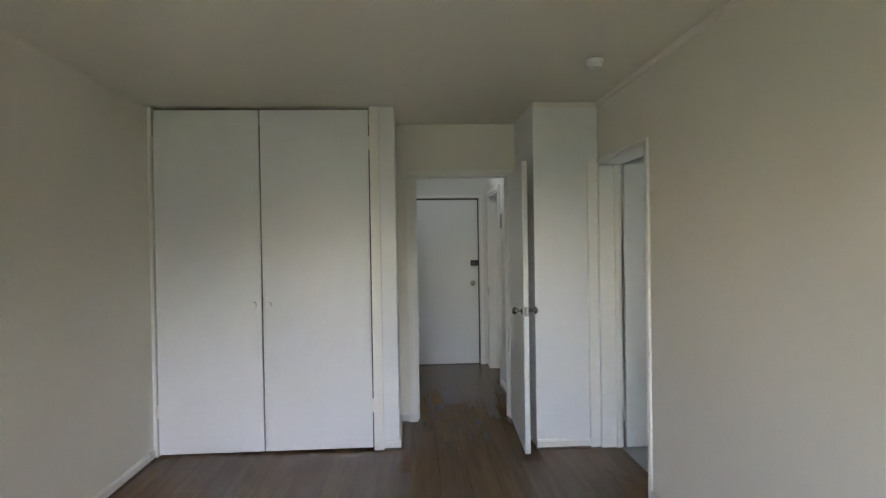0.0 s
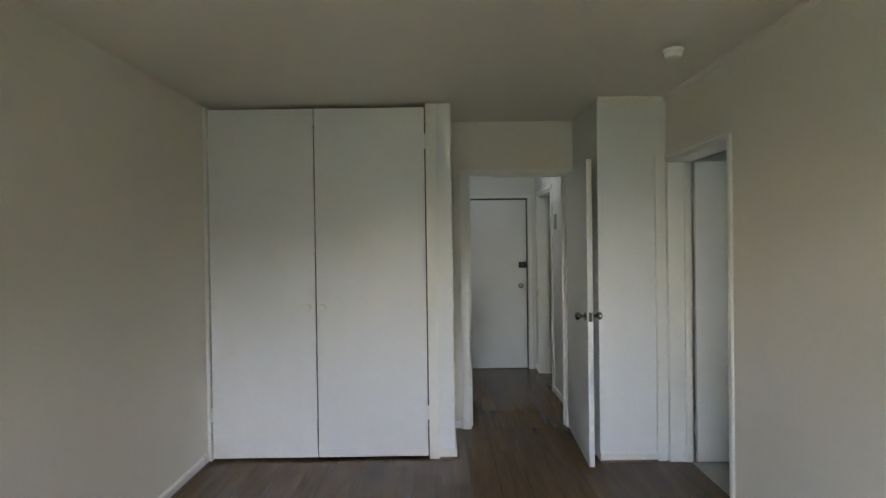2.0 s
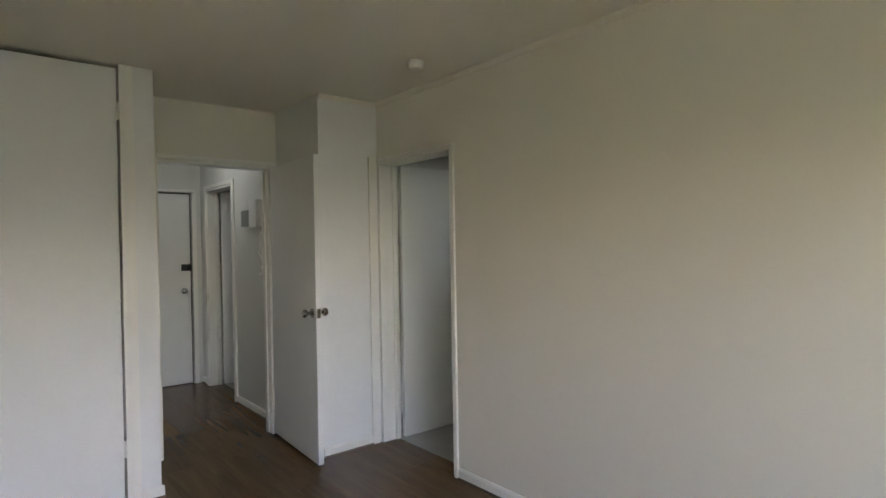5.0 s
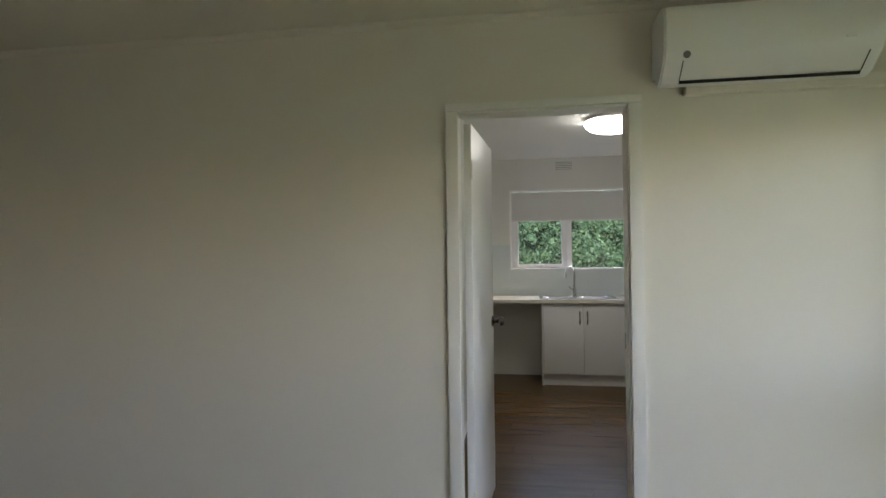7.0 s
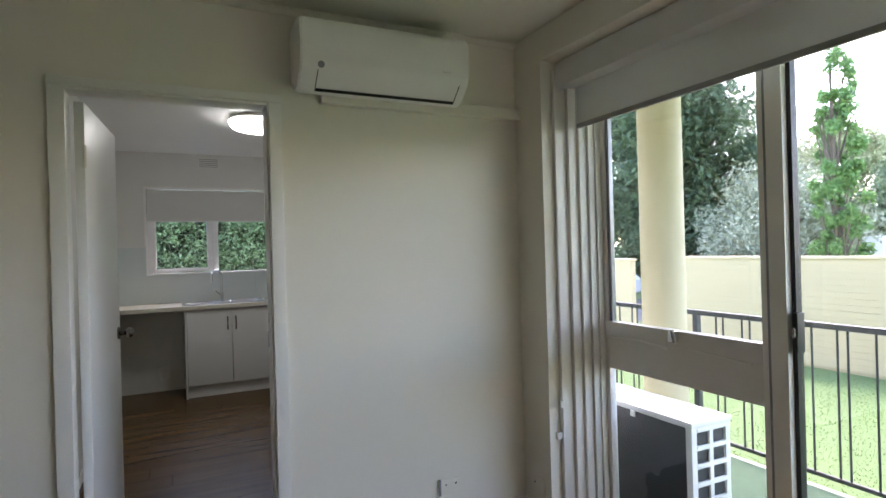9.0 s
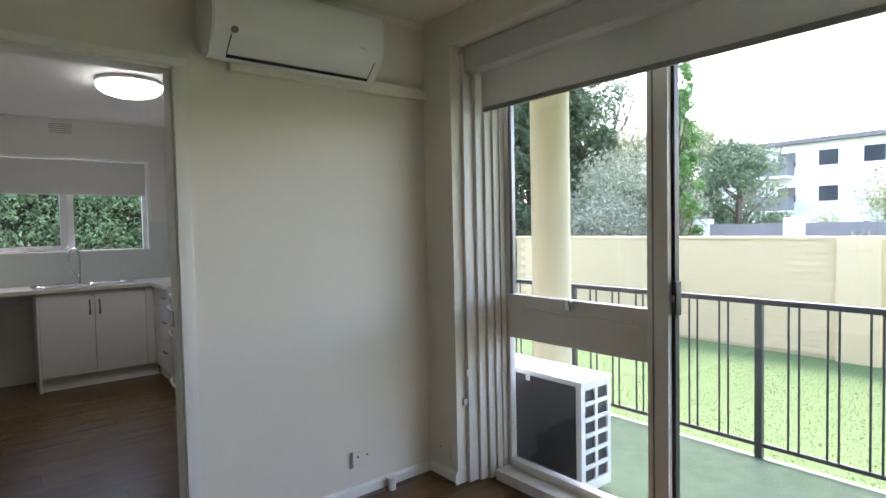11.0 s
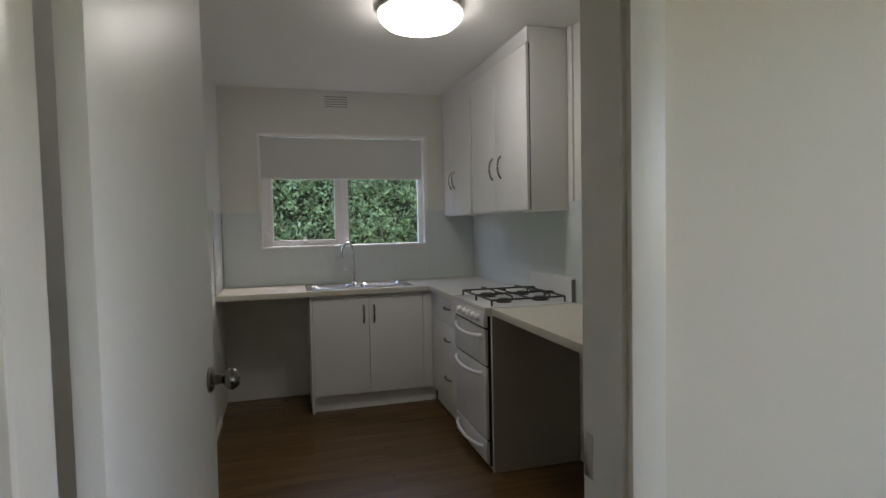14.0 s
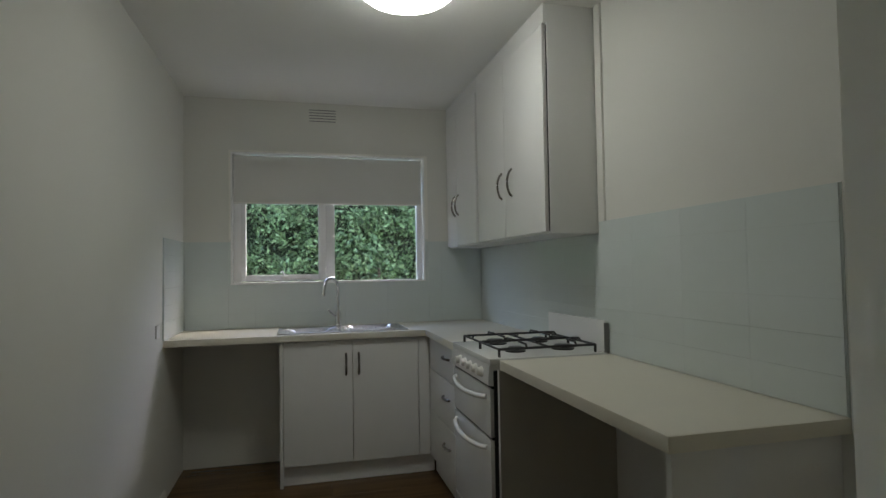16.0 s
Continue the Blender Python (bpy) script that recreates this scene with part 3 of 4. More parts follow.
ic = thing("intercom", (0.76, 4.9, 1.6), "white wall intercom with grey side and hanging cord", "intercom")
part("body", boxes((0.69, 0.76, 4.76, 4.93, 1.60, 1.83), bevel=0.008), M_PLASTIC, ic)
part("side_grille", boxes((0.705, 0.76, 4.935, 5.15, 1.61, 1.75), bevel=0.004), M_GREY, ic, "grey speaker box")
cord = [(0.742 + 0.008 * math.sin(i * 1.3), 4.80 + 0.035 * math.sin(i * 0.55) + 0.01 * math.sin(i * 2.1), 1.60 - 0.40 * math.sin(math.pi * min(1, i / 26)) ** 0.8) for i in range(30)]
part("cord", tube(cord, 0.006, 8), M_PLASTIC, ic, "white coiled cord")
part("handset", boxes((0.715, 0.76, 4.71, 4.755, 1.36, 1.56), bevel=0.01), M_PLASTIC, ic)

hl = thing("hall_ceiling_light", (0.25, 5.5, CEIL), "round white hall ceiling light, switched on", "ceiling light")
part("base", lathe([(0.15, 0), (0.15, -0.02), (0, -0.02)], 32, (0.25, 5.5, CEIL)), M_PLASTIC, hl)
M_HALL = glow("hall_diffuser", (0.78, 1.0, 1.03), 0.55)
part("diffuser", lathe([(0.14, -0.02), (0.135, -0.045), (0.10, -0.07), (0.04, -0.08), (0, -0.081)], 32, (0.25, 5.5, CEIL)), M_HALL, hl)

# ---- large window and sliding door ----
WP = -1.91
win = thing("window_1", (0.4, WP, 0.1), "large painted window with fixed lower pane and awning sash", "window", kind="structure")
part("frame_side", boxes((0.862, 0.95, WP - 0.03, WP + 0.05, 0.0, 2.26), bevel=0.004), M_ALU, win)
for x0, y0, y1 in ((0.925, -1.728, -1.665), (0.905, -1.778, -1.728), (0.888, -1.824, -1.778), (0.873, -1.860, -1.824)):
    part("frame_bead", boxes((x0, 0.95, y0, y1, 0.0, 2.26), bevel=0.003), M_ALU, win)
part("frame_stop", boxes((0.835, 0.860, WP - 0.02, WP + 0.02, 0.06, 2.26), bevel=0.003), M_ALU, win)
part("sash_side", boxes((0.812, 0.833, WP - 0.012, WP + 0.012, 0.995, 2.26), bevel=0.002), M_SASHGREY, win)
part("sill", boxes((0.012, 0.86, WP - 0.03, WP + 0.12, 0.0, 0.055), (0.012, 0.835, WP - 0.02, WP + 0.03, 0.056, 0.10), bevel=0.005), M_ALU, win)
part("sash_rail", boxes((0.016, 0.833, WP - 0.015, WP + 0.035, 0.925, 1.0), bevel=0.005), M_ALU, win)
part("transom", boxes((0.016, 0.835, WP - 0.015, WP + 0.02, 0.765, 0.921), bevel=0.004), M_ALU, win)
part("head", boxes((0.012, 0.862, WP - 0.02, WP + 0.03, 2.2, 2.258), bevel=0.004), M_ALU, win)
part("pane", boxes((0.012, 0.814, WP - 0.003, WP + 0.003, 0.99, 2.22)), M_GLASS, win)
part("pane", boxes((0.012, 0.836, WP - 0.003, WP + 0.003, 0.09, 0.775)), M_GLASS, win)
ha = part("sash_handle", boxes((0.392, 0.428, WP + 0.035, WP + 0.062, 0.955, 1.005), bevel=0.004), M_CHROME, win, "small chrome sash catch")
part("lever", tube([(0.41, WP + 0.055, 1.0), (0.395, WP + 0.066, 0.985), (0.387, WP + 0.068, 0.955)], 0.007), M_GREY, ha)
for pts in (((0.80, 0.036, 0.926), (0.60, 0.046, 0.932), (0.46, 0.038, 0.917)), ((0.34, 0.038, 0.930), (0.20, 0.042, 0.928), (0.06, 0.038, 0.914))):
    part("stay_bar", tube([(x, WP + dy, z) for x, dy, z in pts], 0.005, 6), M_TRIM, win)
part("mullion", boxes((-0.082, 0.012, WP - 0.03, WP + 0.04, 0.0, 2.26), bevel=0.005), M_TRIM, win)
part("mullion_groove", boxes((-0.020, -0.012, WP + 0.039, WP + 0.042, 0.02, 2.24)), M_SASHGREY, win, "grey line between frame and mullion")
part("mullion_seal", boxes((-0.098, -0.082, WP - 0.02, WP + 0.012, 0.0, 2.26)), M_BLACK, win, "black rubber seal")
sld = thing("door_sliding", (-1.0, WP, 0.05), "aluminium sliding glass door to the balcony", "sliding door", kind="structure")
part("track", boxes((-1.92, -0.098, WP - 0.05, WP + 0.05, -0.02, 0.03), bevel=0.003), M_ALU, sld)
part("head", boxes((-1.92, -0.098, WP - 0.05, WP + 0.05, 2.2, 2.258), bevel=0.003), M_ALU, sld)
part("stile", boxes((-1.098, -1.045, WP - 0.03, WP + 0.03, 0.03, 2.2), bevel=0.003), M_ALU, sld)
part("stile", boxes((-1.92, -1.86, WP - 0.03, WP + 0.03, 0.03, 2.2), bevel=0.003), M_ALU, sld)
part("pane", boxes((-1.86, -1.098, WP - 0.003, WP + 0.003, 0.03, 2.2)), M_GLASS, sld)
part("pane", boxes((-1.045, -0.098, WP - 0.003, WP + 0.003, 0.03, 2.2)), M_GLASS, sld)
catch = part("catch", boxes((-0.118, -0.098, WP + 0.0, WP + 0.04, 0.985, 1.125), bevel=0.003), M_BLACK, sld, "black door catch")
part("snib", boxes((-0.113, -0.103, WP + 0.04, WP + 0.05, 1.04, 1.07), bevel=0.002), M_NICKEL, catch)

bl = thing("roller_blind", (-0.5, -1.72, 2.0), "wide cream roller blind, partly lowered, with pelmet", "roller blind")
part("pelmet", boxes((-1.92, 0.93, -1.765, -1.672, 2.165, 2.29), bevel=0.006), M_BLIND, bl)
part("fabric", boxes((-1.92, 0.882, -1.772, -1.768, 1.985, 2.28)), M_CLOTH, bl)
part("bottom_bar", boxes((-1.92, 0.882, -1.778, -1.762, 1.962, 1.985), bevel=0.003), M_BLINDBAR, bl, "grey bottom bar")
part("chain", tube([(0.915, -1.655, 2.17), (0.917, -1.653, 1.2), (0.915, -1.655, 0.60)], 0.003, 6), M_PLASTIC, bl)
for x, z in ((0.915, 0.60), (0.94, 0.44)):
    part("chain_bracket", boxes((x - 0.009, x + 0.009, -1.662, -1.636, z - 0.02, z + 0.014), bevel=0.003), M_PLASTIC, bl)

# ---- kitchen: window ----
kw = thing("window_2", (KE, -0.35, WZ0), "white framed kitchen window with an awning sash", "window", kind="structure")
fx0, fx1 = KE + 0.045, KE + 0.10
part("reveal", boxes((KE - 0.006, KE + 0.13, WY1 - 0.012, WY1, WZ0, WZ1), (KE - 0.006, KE + 0.13, WY0, WY0 + 0.012, WZ0, WZ1), (KE - 0.006, KE + 0.13, WY0 + 0.012, WY1 - 0.012, WZ1 - 0.012, WZ1)), M_UPVC, kw)
part("window_sill", boxes((KE - 0.008, KE + 0.13, WY0 + 0.012, WY1 - 0.012, WZ0, WZ0 + 0.014), bevel=0.003), M_UPVC, kw)
part("window_frame", boxes((fx0, fx1, WY1 - 0.06, WY1 - 0.012, WZ0 + 0.014, WZ1 - 0.012), (fx0, fx1, WY0 + 0.012, WY0 + 0.05, WZ0 + 0.014, WZ1 - 0.012), bevel=0.004), M_UPVC, kw)
part("mullion", boxes((fx0, fx1, -0.375, -0.315, WZ0 + 0.014, WZ1 - 0.012), bevel=0.004), M_UPVC, kw)
sash = part("sash", boxes((fx0 - 0.012, fx1 - 0.01, 0.222, 0.254, WZ0 + 0.02, WZ1 - 0.02), (fx0 - 0.012, fx1 - 0.01, -0.314, -0.262, WZ0 + 0.02, WZ1 - 0.02), (fx0 - 0.012, fx1 - 0.01, -0.262, 0.222, WZ0 + 0.02, WZ0 + 0.062), bevel=0.004), M_UPVC, kw)
part("pane", boxes((fx0 + 0.02, fx0 + 0.025, -0.262, 0.222, WZ0 + 0.06, WZ1 - 0.02)), M_GLASS, sash)
part("pane", boxes((fx0 + 0.02, fx0 + 0.025, WY0 + 0.05, -0.375, WZ0 + 0.014, WZ1 - 0.012)), M_GLASS, kw)
wn = part("winder", boxes((fx0 - 0.05, fx0 - 0.012, -0.06, -0.01, WZ0 + 0.03, WZ0 + 0.055), bevel=0.006), M_PLASTIC, kw, "white window winder")
part("winder_arm", tube([(fx0 - 0.04, -0.03, WZ0 + 0.05), (fx0 - 0.045, -0.02, WZ0 + 0.085), (fx0 - 0.05, -0.005, WZ0 + 0.075)], 0.007, 8), M_PLASTIC, wn)
part("chain_channel", boxes((fx0 - 0.026, fx0 - 0.012, -0.22, -0.06, WZ0 + 0.028, WZ0 + 0.042), bevel=0.003), M_PLASTIC, kw)
kb = thing("roller_blind", (KE, -0.35, 1.75), "grey-white kitchen roller blind, partly lowered", "roller blind")
part("fabric", boxes((KE + 0.018, KE + 0.021, WY0 + 0.022, WY1 - 0.016, 1.755, WZ1 - 0.02)), M_BLIND, kb)
part("bottom_bar", boxes((KE + 0.014, KE + 0.025, WY0 + 0.022, WY1 - 0.016, 1.745, 1.757), bevel=0.003), M_PLASTIC, kb)
struct("trim_window_kitchen", boxes((KE - 0.012, KE - 0.001, WY1, WY1 + 0.012, 1.50, WZ1 + 0.012), (KE - 0.012, KE - 0.001, WY0 - 0.022, WY0, 1.50, WZ1 + 0.012), (KE - 0.012, KE - 0.001, WY0, WY1, WZ1, WZ1 + 0.012)), M_TRIM, "thin white trim round the kitchen window")
vt = thing("wall_vent", (KE, -0.295, 2.37), "white slotted wall vent high on the wall", "vent")
part("plate", boxes((KE - 0.006, KE, -0.39, -0.20, 2.315, 2.415), bevel=0.002), M_KWALL, vt)
for i in range(5):
    z = 2.326 + i * 0.0195
    part("slot", boxes((KE - 0.0075, KE - 0.004, -0.386, -0.204, z, z + 0.006)), M_GREY, vt)

# ---- kitchen: cabinets and bench ----
BZ = 0.90
BF = 4.575         # front edge of the east bench
SF = -0.90         # front edge of the south bench
bench = thing("benchtop", (4.8, -0.5, 0.86), "cream laminate L-shaped benchtop with square edge", "benchtop")
part("top_slab", boxes((BF, KE - 0.001, -0.001, KN - 0.002, 0.862, BZ), (BF, KE - 0.001, SF + 0.0005, -0.001, 0.8622, 0.872), (BF, 4.655, SF + 0.0005, -0.002, 0.872, BZ - 0.0004), (5.045, KE - 0.001, SF + 0.0005, -0.002, 0.872, BZ - 0.0004),
                       (4.655, 5.045, SF + 0.0005, -0.79, 0.872, BZ - 0.0004), (3.905, KE - 0.001, KS + 0.001, SF, 0.862, BZ)), M_BENCH, bench, smooth=False)
part("edge_strip", boxes((BF - 0.004, BF, SF + 0.0045, KN - 0.002, 0.862, BZ), bevel=0.002), M_BENCH, bench)
part("edge_strip", boxes((3.905, BF, SF, SF + 0.004, 0.862, BZ), bevel=0.002), M_BENCH, bench)
bench2 = thing("benchtop", (2.8, -1.2, 0.862), "cream laminate benchtop beside the cooker", "benchtop")
part("top_slab", boxes((2.239, 3.322, KS + 0.001, SF - 0.039, 0.862, BZ)), M_BENCH, bench2, smooth=False)
part("edge_strip", boxes((2.235, 3.322, SF - 0.039, SF - 0.034, 0.862, BZ), bevel=0.0015), M_BENCH, bench2)
part("edge_strip", boxes((2.234, 2.239, KS + 0.001, SF - 0.0391, 0.862, BZ), bevel=0.0015), M_BENCH, bench2)


def bow_handle(parent, a, b, out, name="handle", material=None, r=0.006):
    """A bowed bar between two fixing points."""
    a, b, out = Vector(a), Vector(b), Vector(out)
    pts = [a + (b - a) * t + out * (math.sin(math.pi * t) ** 0.55) for t in [i / 10 for i in range(11)]]
    return part(name, tube(pts, r, 8), material or M_NICKEL, parent, "bowed satin nickel handle")


CF = 4.605
sc = thing("sink_cabinet", (4.85, -0.45, 0), "white two-door cabinet under the sink", "cabinet")
part("side_panel", boxes((CF - 0.002, KE - 0.003, -0.035, -0.017, 0.0, 0.861), bevel=0.001), M_WHITE, sc)
part("body", boxes((CF + 0.02, KE - 0.003, -0.87, -0.036, 0.12, 0.70)), M_CARC, sc)
part("kick_board", boxes((CF + 0.045, CF + 0.06, -0.96, -0.036, 0.0, 0.119)), M_WHITE, sc)
for y0, y1, hy in ((-0.443, -0.038, -0.405), (-0.853, -0.447, -0.482)):
    d = part("door", boxes((CF, CF + 0.018, y0, y1, 0.122, 0.855), bevel=0.002), M_WHITE, sc)
    bow_handle(d, (CF, hy, 0.645), (CF, hy, 0.775), (-0.024, 0, 0), r=0.007)
part("corner_filler", boxes((CF, CF + 0.018, -0.925, -0.857, 0.122, 0.855), bevel=0.002), M_WHITE, sc)

SD = -0.925        # face of the south cabinets
dr = thing("drawer_unit", (4.25, -1.2, 0), "white three-drawer cabinet beside the cooker", "cabinet")
part("body", boxes((3.906, 4.62, KS + 0.003, SD - 0.02, 0.12, 0.86)), M_CARC, dr)
part("kick_board", boxes((3.906, 4.65, SD - 0.06, SD - 0.045, 0.0, 0.119)), M_WHITE, dr)
for z0, z1 in ((0.662, 0.855), (0.402, 0.658), (0.122, 0.398)):
    f = part("drawer_front", boxes((3.908, 4.60, SD - 0.018, SD, z0, z1), bevel=0.002), M_WHITE, dr)
    zc = z0 + (z1 - z0) * 0.62
    bow_handle(f, (4.10, SD, zc), (4.235, SD, zc), (0, 0.022, 0), r=0.007)

for x0, x1, y1, m, lab in ((2.262, 2.282, SF - 0.06, M_WHITE, "white end panel holding up the benchtop"), (3.302, 3.320, SF - 0.022, M_CARC, "beige panel standing beside the cooker")):
    ep = thing("end_panel", (x0, -1.2, 0), lab, "panel")
    part("board", boxes((x0, x1, KS + 0.002, y1 - 0.002, 0.0, 0.861)), m, ep, smooth=False)
    part("edge_band", boxes((x0, x1, y1 - 0.002, y1, 0.0, 0.861)), M_WHITE, ep, smooth=False)



def wall_cabinet(x0, x1, splits, hx, label):
    t = thing("wall_cabinet", ((x0 + x1) / 2, -1.3, 1.43), label, "cabinet", "wall cabinets over the bench")
    yf = -1.19
    part("body", boxes((x0, x1, KS + 0.002, yf - 0.02, 1.43, CEIL - 0.002), bevel=0.001), M_WHITE, t)
    part("top_rail", boxes((x0, x1, yf - 0.019, yf - 0.004, 2.372, CEIL - 0.002)), M_WHITE, t)
    for (a, b), h in zip(splits, hx):
        d = part("door", boxes((a + 0.0025, b - 0.0025, yf - 0.018, yf, 1.438, 2.367), bevel=0.002), M_WHITE, t)
        bow_handle(d, (h, yf, 1.645), (h, yf, 1.785), (0, 0.026, 0))
    # dark plate behind the doors gives their gaps a painted shadow
    part("door_gap_shade", boxes((x0 + 0.004, x1 - 0.004, yf - 0.0195, yf - 0.0185, 1.44, 2.365)), M_SHADE, t)
    return t


wall_cabinet(3.395, 4.385, [(3.405, 3.905), (3.905, 4.37)], (3.80, 3.925 + 0.02), "white wall cabinet with two doors and bowed handles")
wall_cabinet(4.39, KE - 0.003, [(4.408, 4.845), (4.845, KE - 0.01)], (4.80, 4.885), "white narrower wall cabinet in the corner")
struct("trim_cover_strip", boxes((3.34, 3.39, KS, KS + 0.012, 1.48, CEIL - 0.001), bevel=0.004), M_KWALL, "painted cover strip beside the wall cabinet")

# ---- sink and tap ----
sk = thing("sink", (4.83, -0.40, BZ), "stainless steel sink with bowl and drainer", "sink")
SX0, SX1, SY0, SY1 = 4.63, 5.05, -0.80, 0.0


def rounded(x0, x1, y0, y1, r, n=5):
    pts = []
    for cx, cy, a0 in ((x1 - r, y1 - r, 0), (x0 + r, y1 - r, 90), (x0 + r, y0 + r, 180), (x1 - r, y0 + r, 270)):
        pts += [(cx + r * math.cos(radians(a0 + 90 * i / n)), cy + r * math.sin(radians(a0 + 90 * i / n))) for i in range(n + 1)]
    return pts


def basin(x0, x1, y0, y1, ztop, depth, r):
    bm = bmesh.new()
    loops = [[bm.verts.new((x, y, z)) for x, y in rounded(x0 + i, x1 - i, y0 + i, y1 - i, max(r - i * 0.4, 0.01))]
             for i, z in ((-0.012, ztop - 0.002), (0.0, ztop), (0.01, ztop - 0.01), (0.022, ztop - depth + 0.02), (0.045, ztop - depth))]
    n = len(loops[0])
    for a, b in zip(loops, loops[1:]):
        for i in range(n):
            bm.faces.new((a[i], a[(i + 1) % n], b[(i + 1) % n], b[i]))
    bm.faces.new(loops[-1])
    return bm


rim = boxes((SX0, 4.662, SY0, SY1, BZ - 0.002, BZ + 0.004), (4.948, SX1, SY0, SY1, BZ - 0.002, BZ + 0.004), (4.662, 4.948, SY0, SY0 + 0.028, BZ - 0.002, BZ + 0.004), (4.662, 4.948, SY1 - 0.028, SY1, BZ - 0.002, BZ + 0.004), (4.662, 4.948, -0.40, -0.375, BZ - 0.002, BZ + 0.004))
part("rim", rim, M_STEEL, sk, smooth=False)
part("bowl", basin(4.667, 4.943, -0.370, SY1 - 0.033, BZ + 0.004, 0.022, 0.05), M_STEEL, sk)
part("drainer", basin(4.667, 4.943, SY0 + 0.033, -0.405, BZ + 0.004, 0.012, 0.05), M_STEEL, sk)
for i in range(7):
    y = SY0 + 0.09 + i * 0.042
    part("drainer_ridge", tube([(4.70, y, BZ - 0.006), (4.80, y, BZ - 0.004), (4.91, y, BZ - 0.006)], 0.004, 6), M_STEEL, sk)
part("waste", lathe([(0.03, 0), (0.03, 0.003), (0.018, 0.004), (0, 0.003)], 20, (4.80, -0.20, BZ - 0.018)), M_CHROME, sk)
tp = thing("kitchen_tap", (4.995, -0.385, BZ), "chrome gooseneck mixer tap", "tap")
part("base", lathe([(0.026, 0), (0.026, 0.01), (0.021, 0.016), (0.021, 0.085), (0.016, 0.1), (0, 0.1)], 20, (4.995, -0.385, BZ + 0.004)), M_CHROME, tp)
neck = [(4.995, -0.385, BZ + 0.1), (4.995, -0.385, BZ + 0.20)] + [(4.995 - (0.075 - 0.075 * math.cos(radians(a))) * 0.75, -0.385 + (0.075 - 0.075 * math.cos(radians(a))) * 0.66, BZ + 0.255 + 0.075 * math.sin(radians(a))) for a in range(0, 181, 15)] + [(4.8825, -0.286, BZ + 0.215)]
part("spout", tube(neck, 0.0105, 12), M_CHROME, tp)
part("lever", tube([(4.985, -0.365, BZ + 0.075), (4.96, -0.34, BZ + 0.095), (4.93, -0.315, BZ + 0.12)], 0.006, 8), M_CHROME, tp)

# ---- cooker ----
ck = thing("gas_cooker", (3.61, -1.2, 0), "white freestanding gas cooker with oven and grill", "cooker")
CX0, CX1, CY = 3.328, 3.900, -0.895
part("body", boxes((CX0, CX1, KS + 0.02, CY - 0.03, 0.03, 0.895), bevel=0.004), M_ENAMEL, ck)
part("plinth", boxes((CX0 + 0.01, CX1 - 0.01, KS + 0.05, CY - 0.035, 0.0, 0.04)), M_ENAMEL, ck)
hob = part("hob_top", boxes((CX0 - 0.004, CX1 + 0.004, KS + 0.02, CY + 0.004, 0.885, 0.908), bevel=0.006), M_ENAMEL, ck)
fas = part("control_panel", prism([(CY - 0.03, 0.885), (CY + 0.004, 0.885), (CY + 0.012, 0.80), (CY - 0.03, 0.792)], "x", CX0, CX1, bevel=0.003), M_ENAMEL, ck)
for i in range(5):
    x = CX0 + 0.09 + i * 0.082
    k = part("control_knob", lathe([(0.022, 0), (0.022, 0.006), (0.018, 0.010), (0.016, 0.026), (0.0, 0.027)], 20, (x, CY + 0.007, 0.842), (0, 1, 0.09)), M_PLASTIC, fas, "white control knob")
for z0, z1, nm in ((0.585, 0.785, "grill_door"), (0.175, 0.575, "oven_door"), (0.045, 0.165, "storage_drawer")):
    d = part(nm, boxes((CX0 + 0.006, CX1 - 0.006, CY - 0.028, CY + 0.002, z0, z1), bevel=0.005), M_ENAMEL, ck)
    bow = [(CX0 + 0.05 + (CX1 - CX0 - 0.10) * i / 14, CY + 0.002 + 0.04 * math.sin(math.pi * i / 14) ** 0.5, z1 - 0.04 - 0.012 * math.sin(math.pi * i / 14)) for i in range(15)]
    part("door_handle", tube(bow, 0.011, 10), M_ENAMEL, d, "white bowed handle")
# dark strips set in the cooker's gaps as coloured-in shade
for z in (0.58, 0.17, 0.789):
    part("door_gap_shade", boxes((CX0 + 0.004, CX1 - 0.004, CY - 0.03, CY - 0.006, z - 0.005, z + 0.005)), M_SHADE, ck)
part("side_gap_shade", boxes((CX0 - 0.005, CX0 - 0.001, CY - 0.03, CY - 0.012, 0.03, 0.86)), M_SHADE, ck)
part("splash_plate", boxes((CX0, CX1, KS + 0.012, KS + 0.03, 0.905, 1.045), bevel=0.007), M_ENAMEL, ck, "upright white enamel splash plate")
part("plate_edge", boxes((CX0 - 0.003, CX0 - 0.0005, KS + 0.010, KS + 0.034, 0.905, 1.035)), M_GREY, ck)
for bx, by, r in ((3.49, -1.07, 0.034), (3.76, -1.07, 0.045), (3.49, -1.30, 0.04), (3.76, -1.30, 0.034)):
    b = part("burner", lathe([(r + 0.012, 0), (r + 0.012, 0.006), (r, 0.01), (r, 0.018), (r - 0.006, 0.022), (0, 0.022)], 24, (bx, by, 0.908)), M_BLACK, ck, "black burner cap")
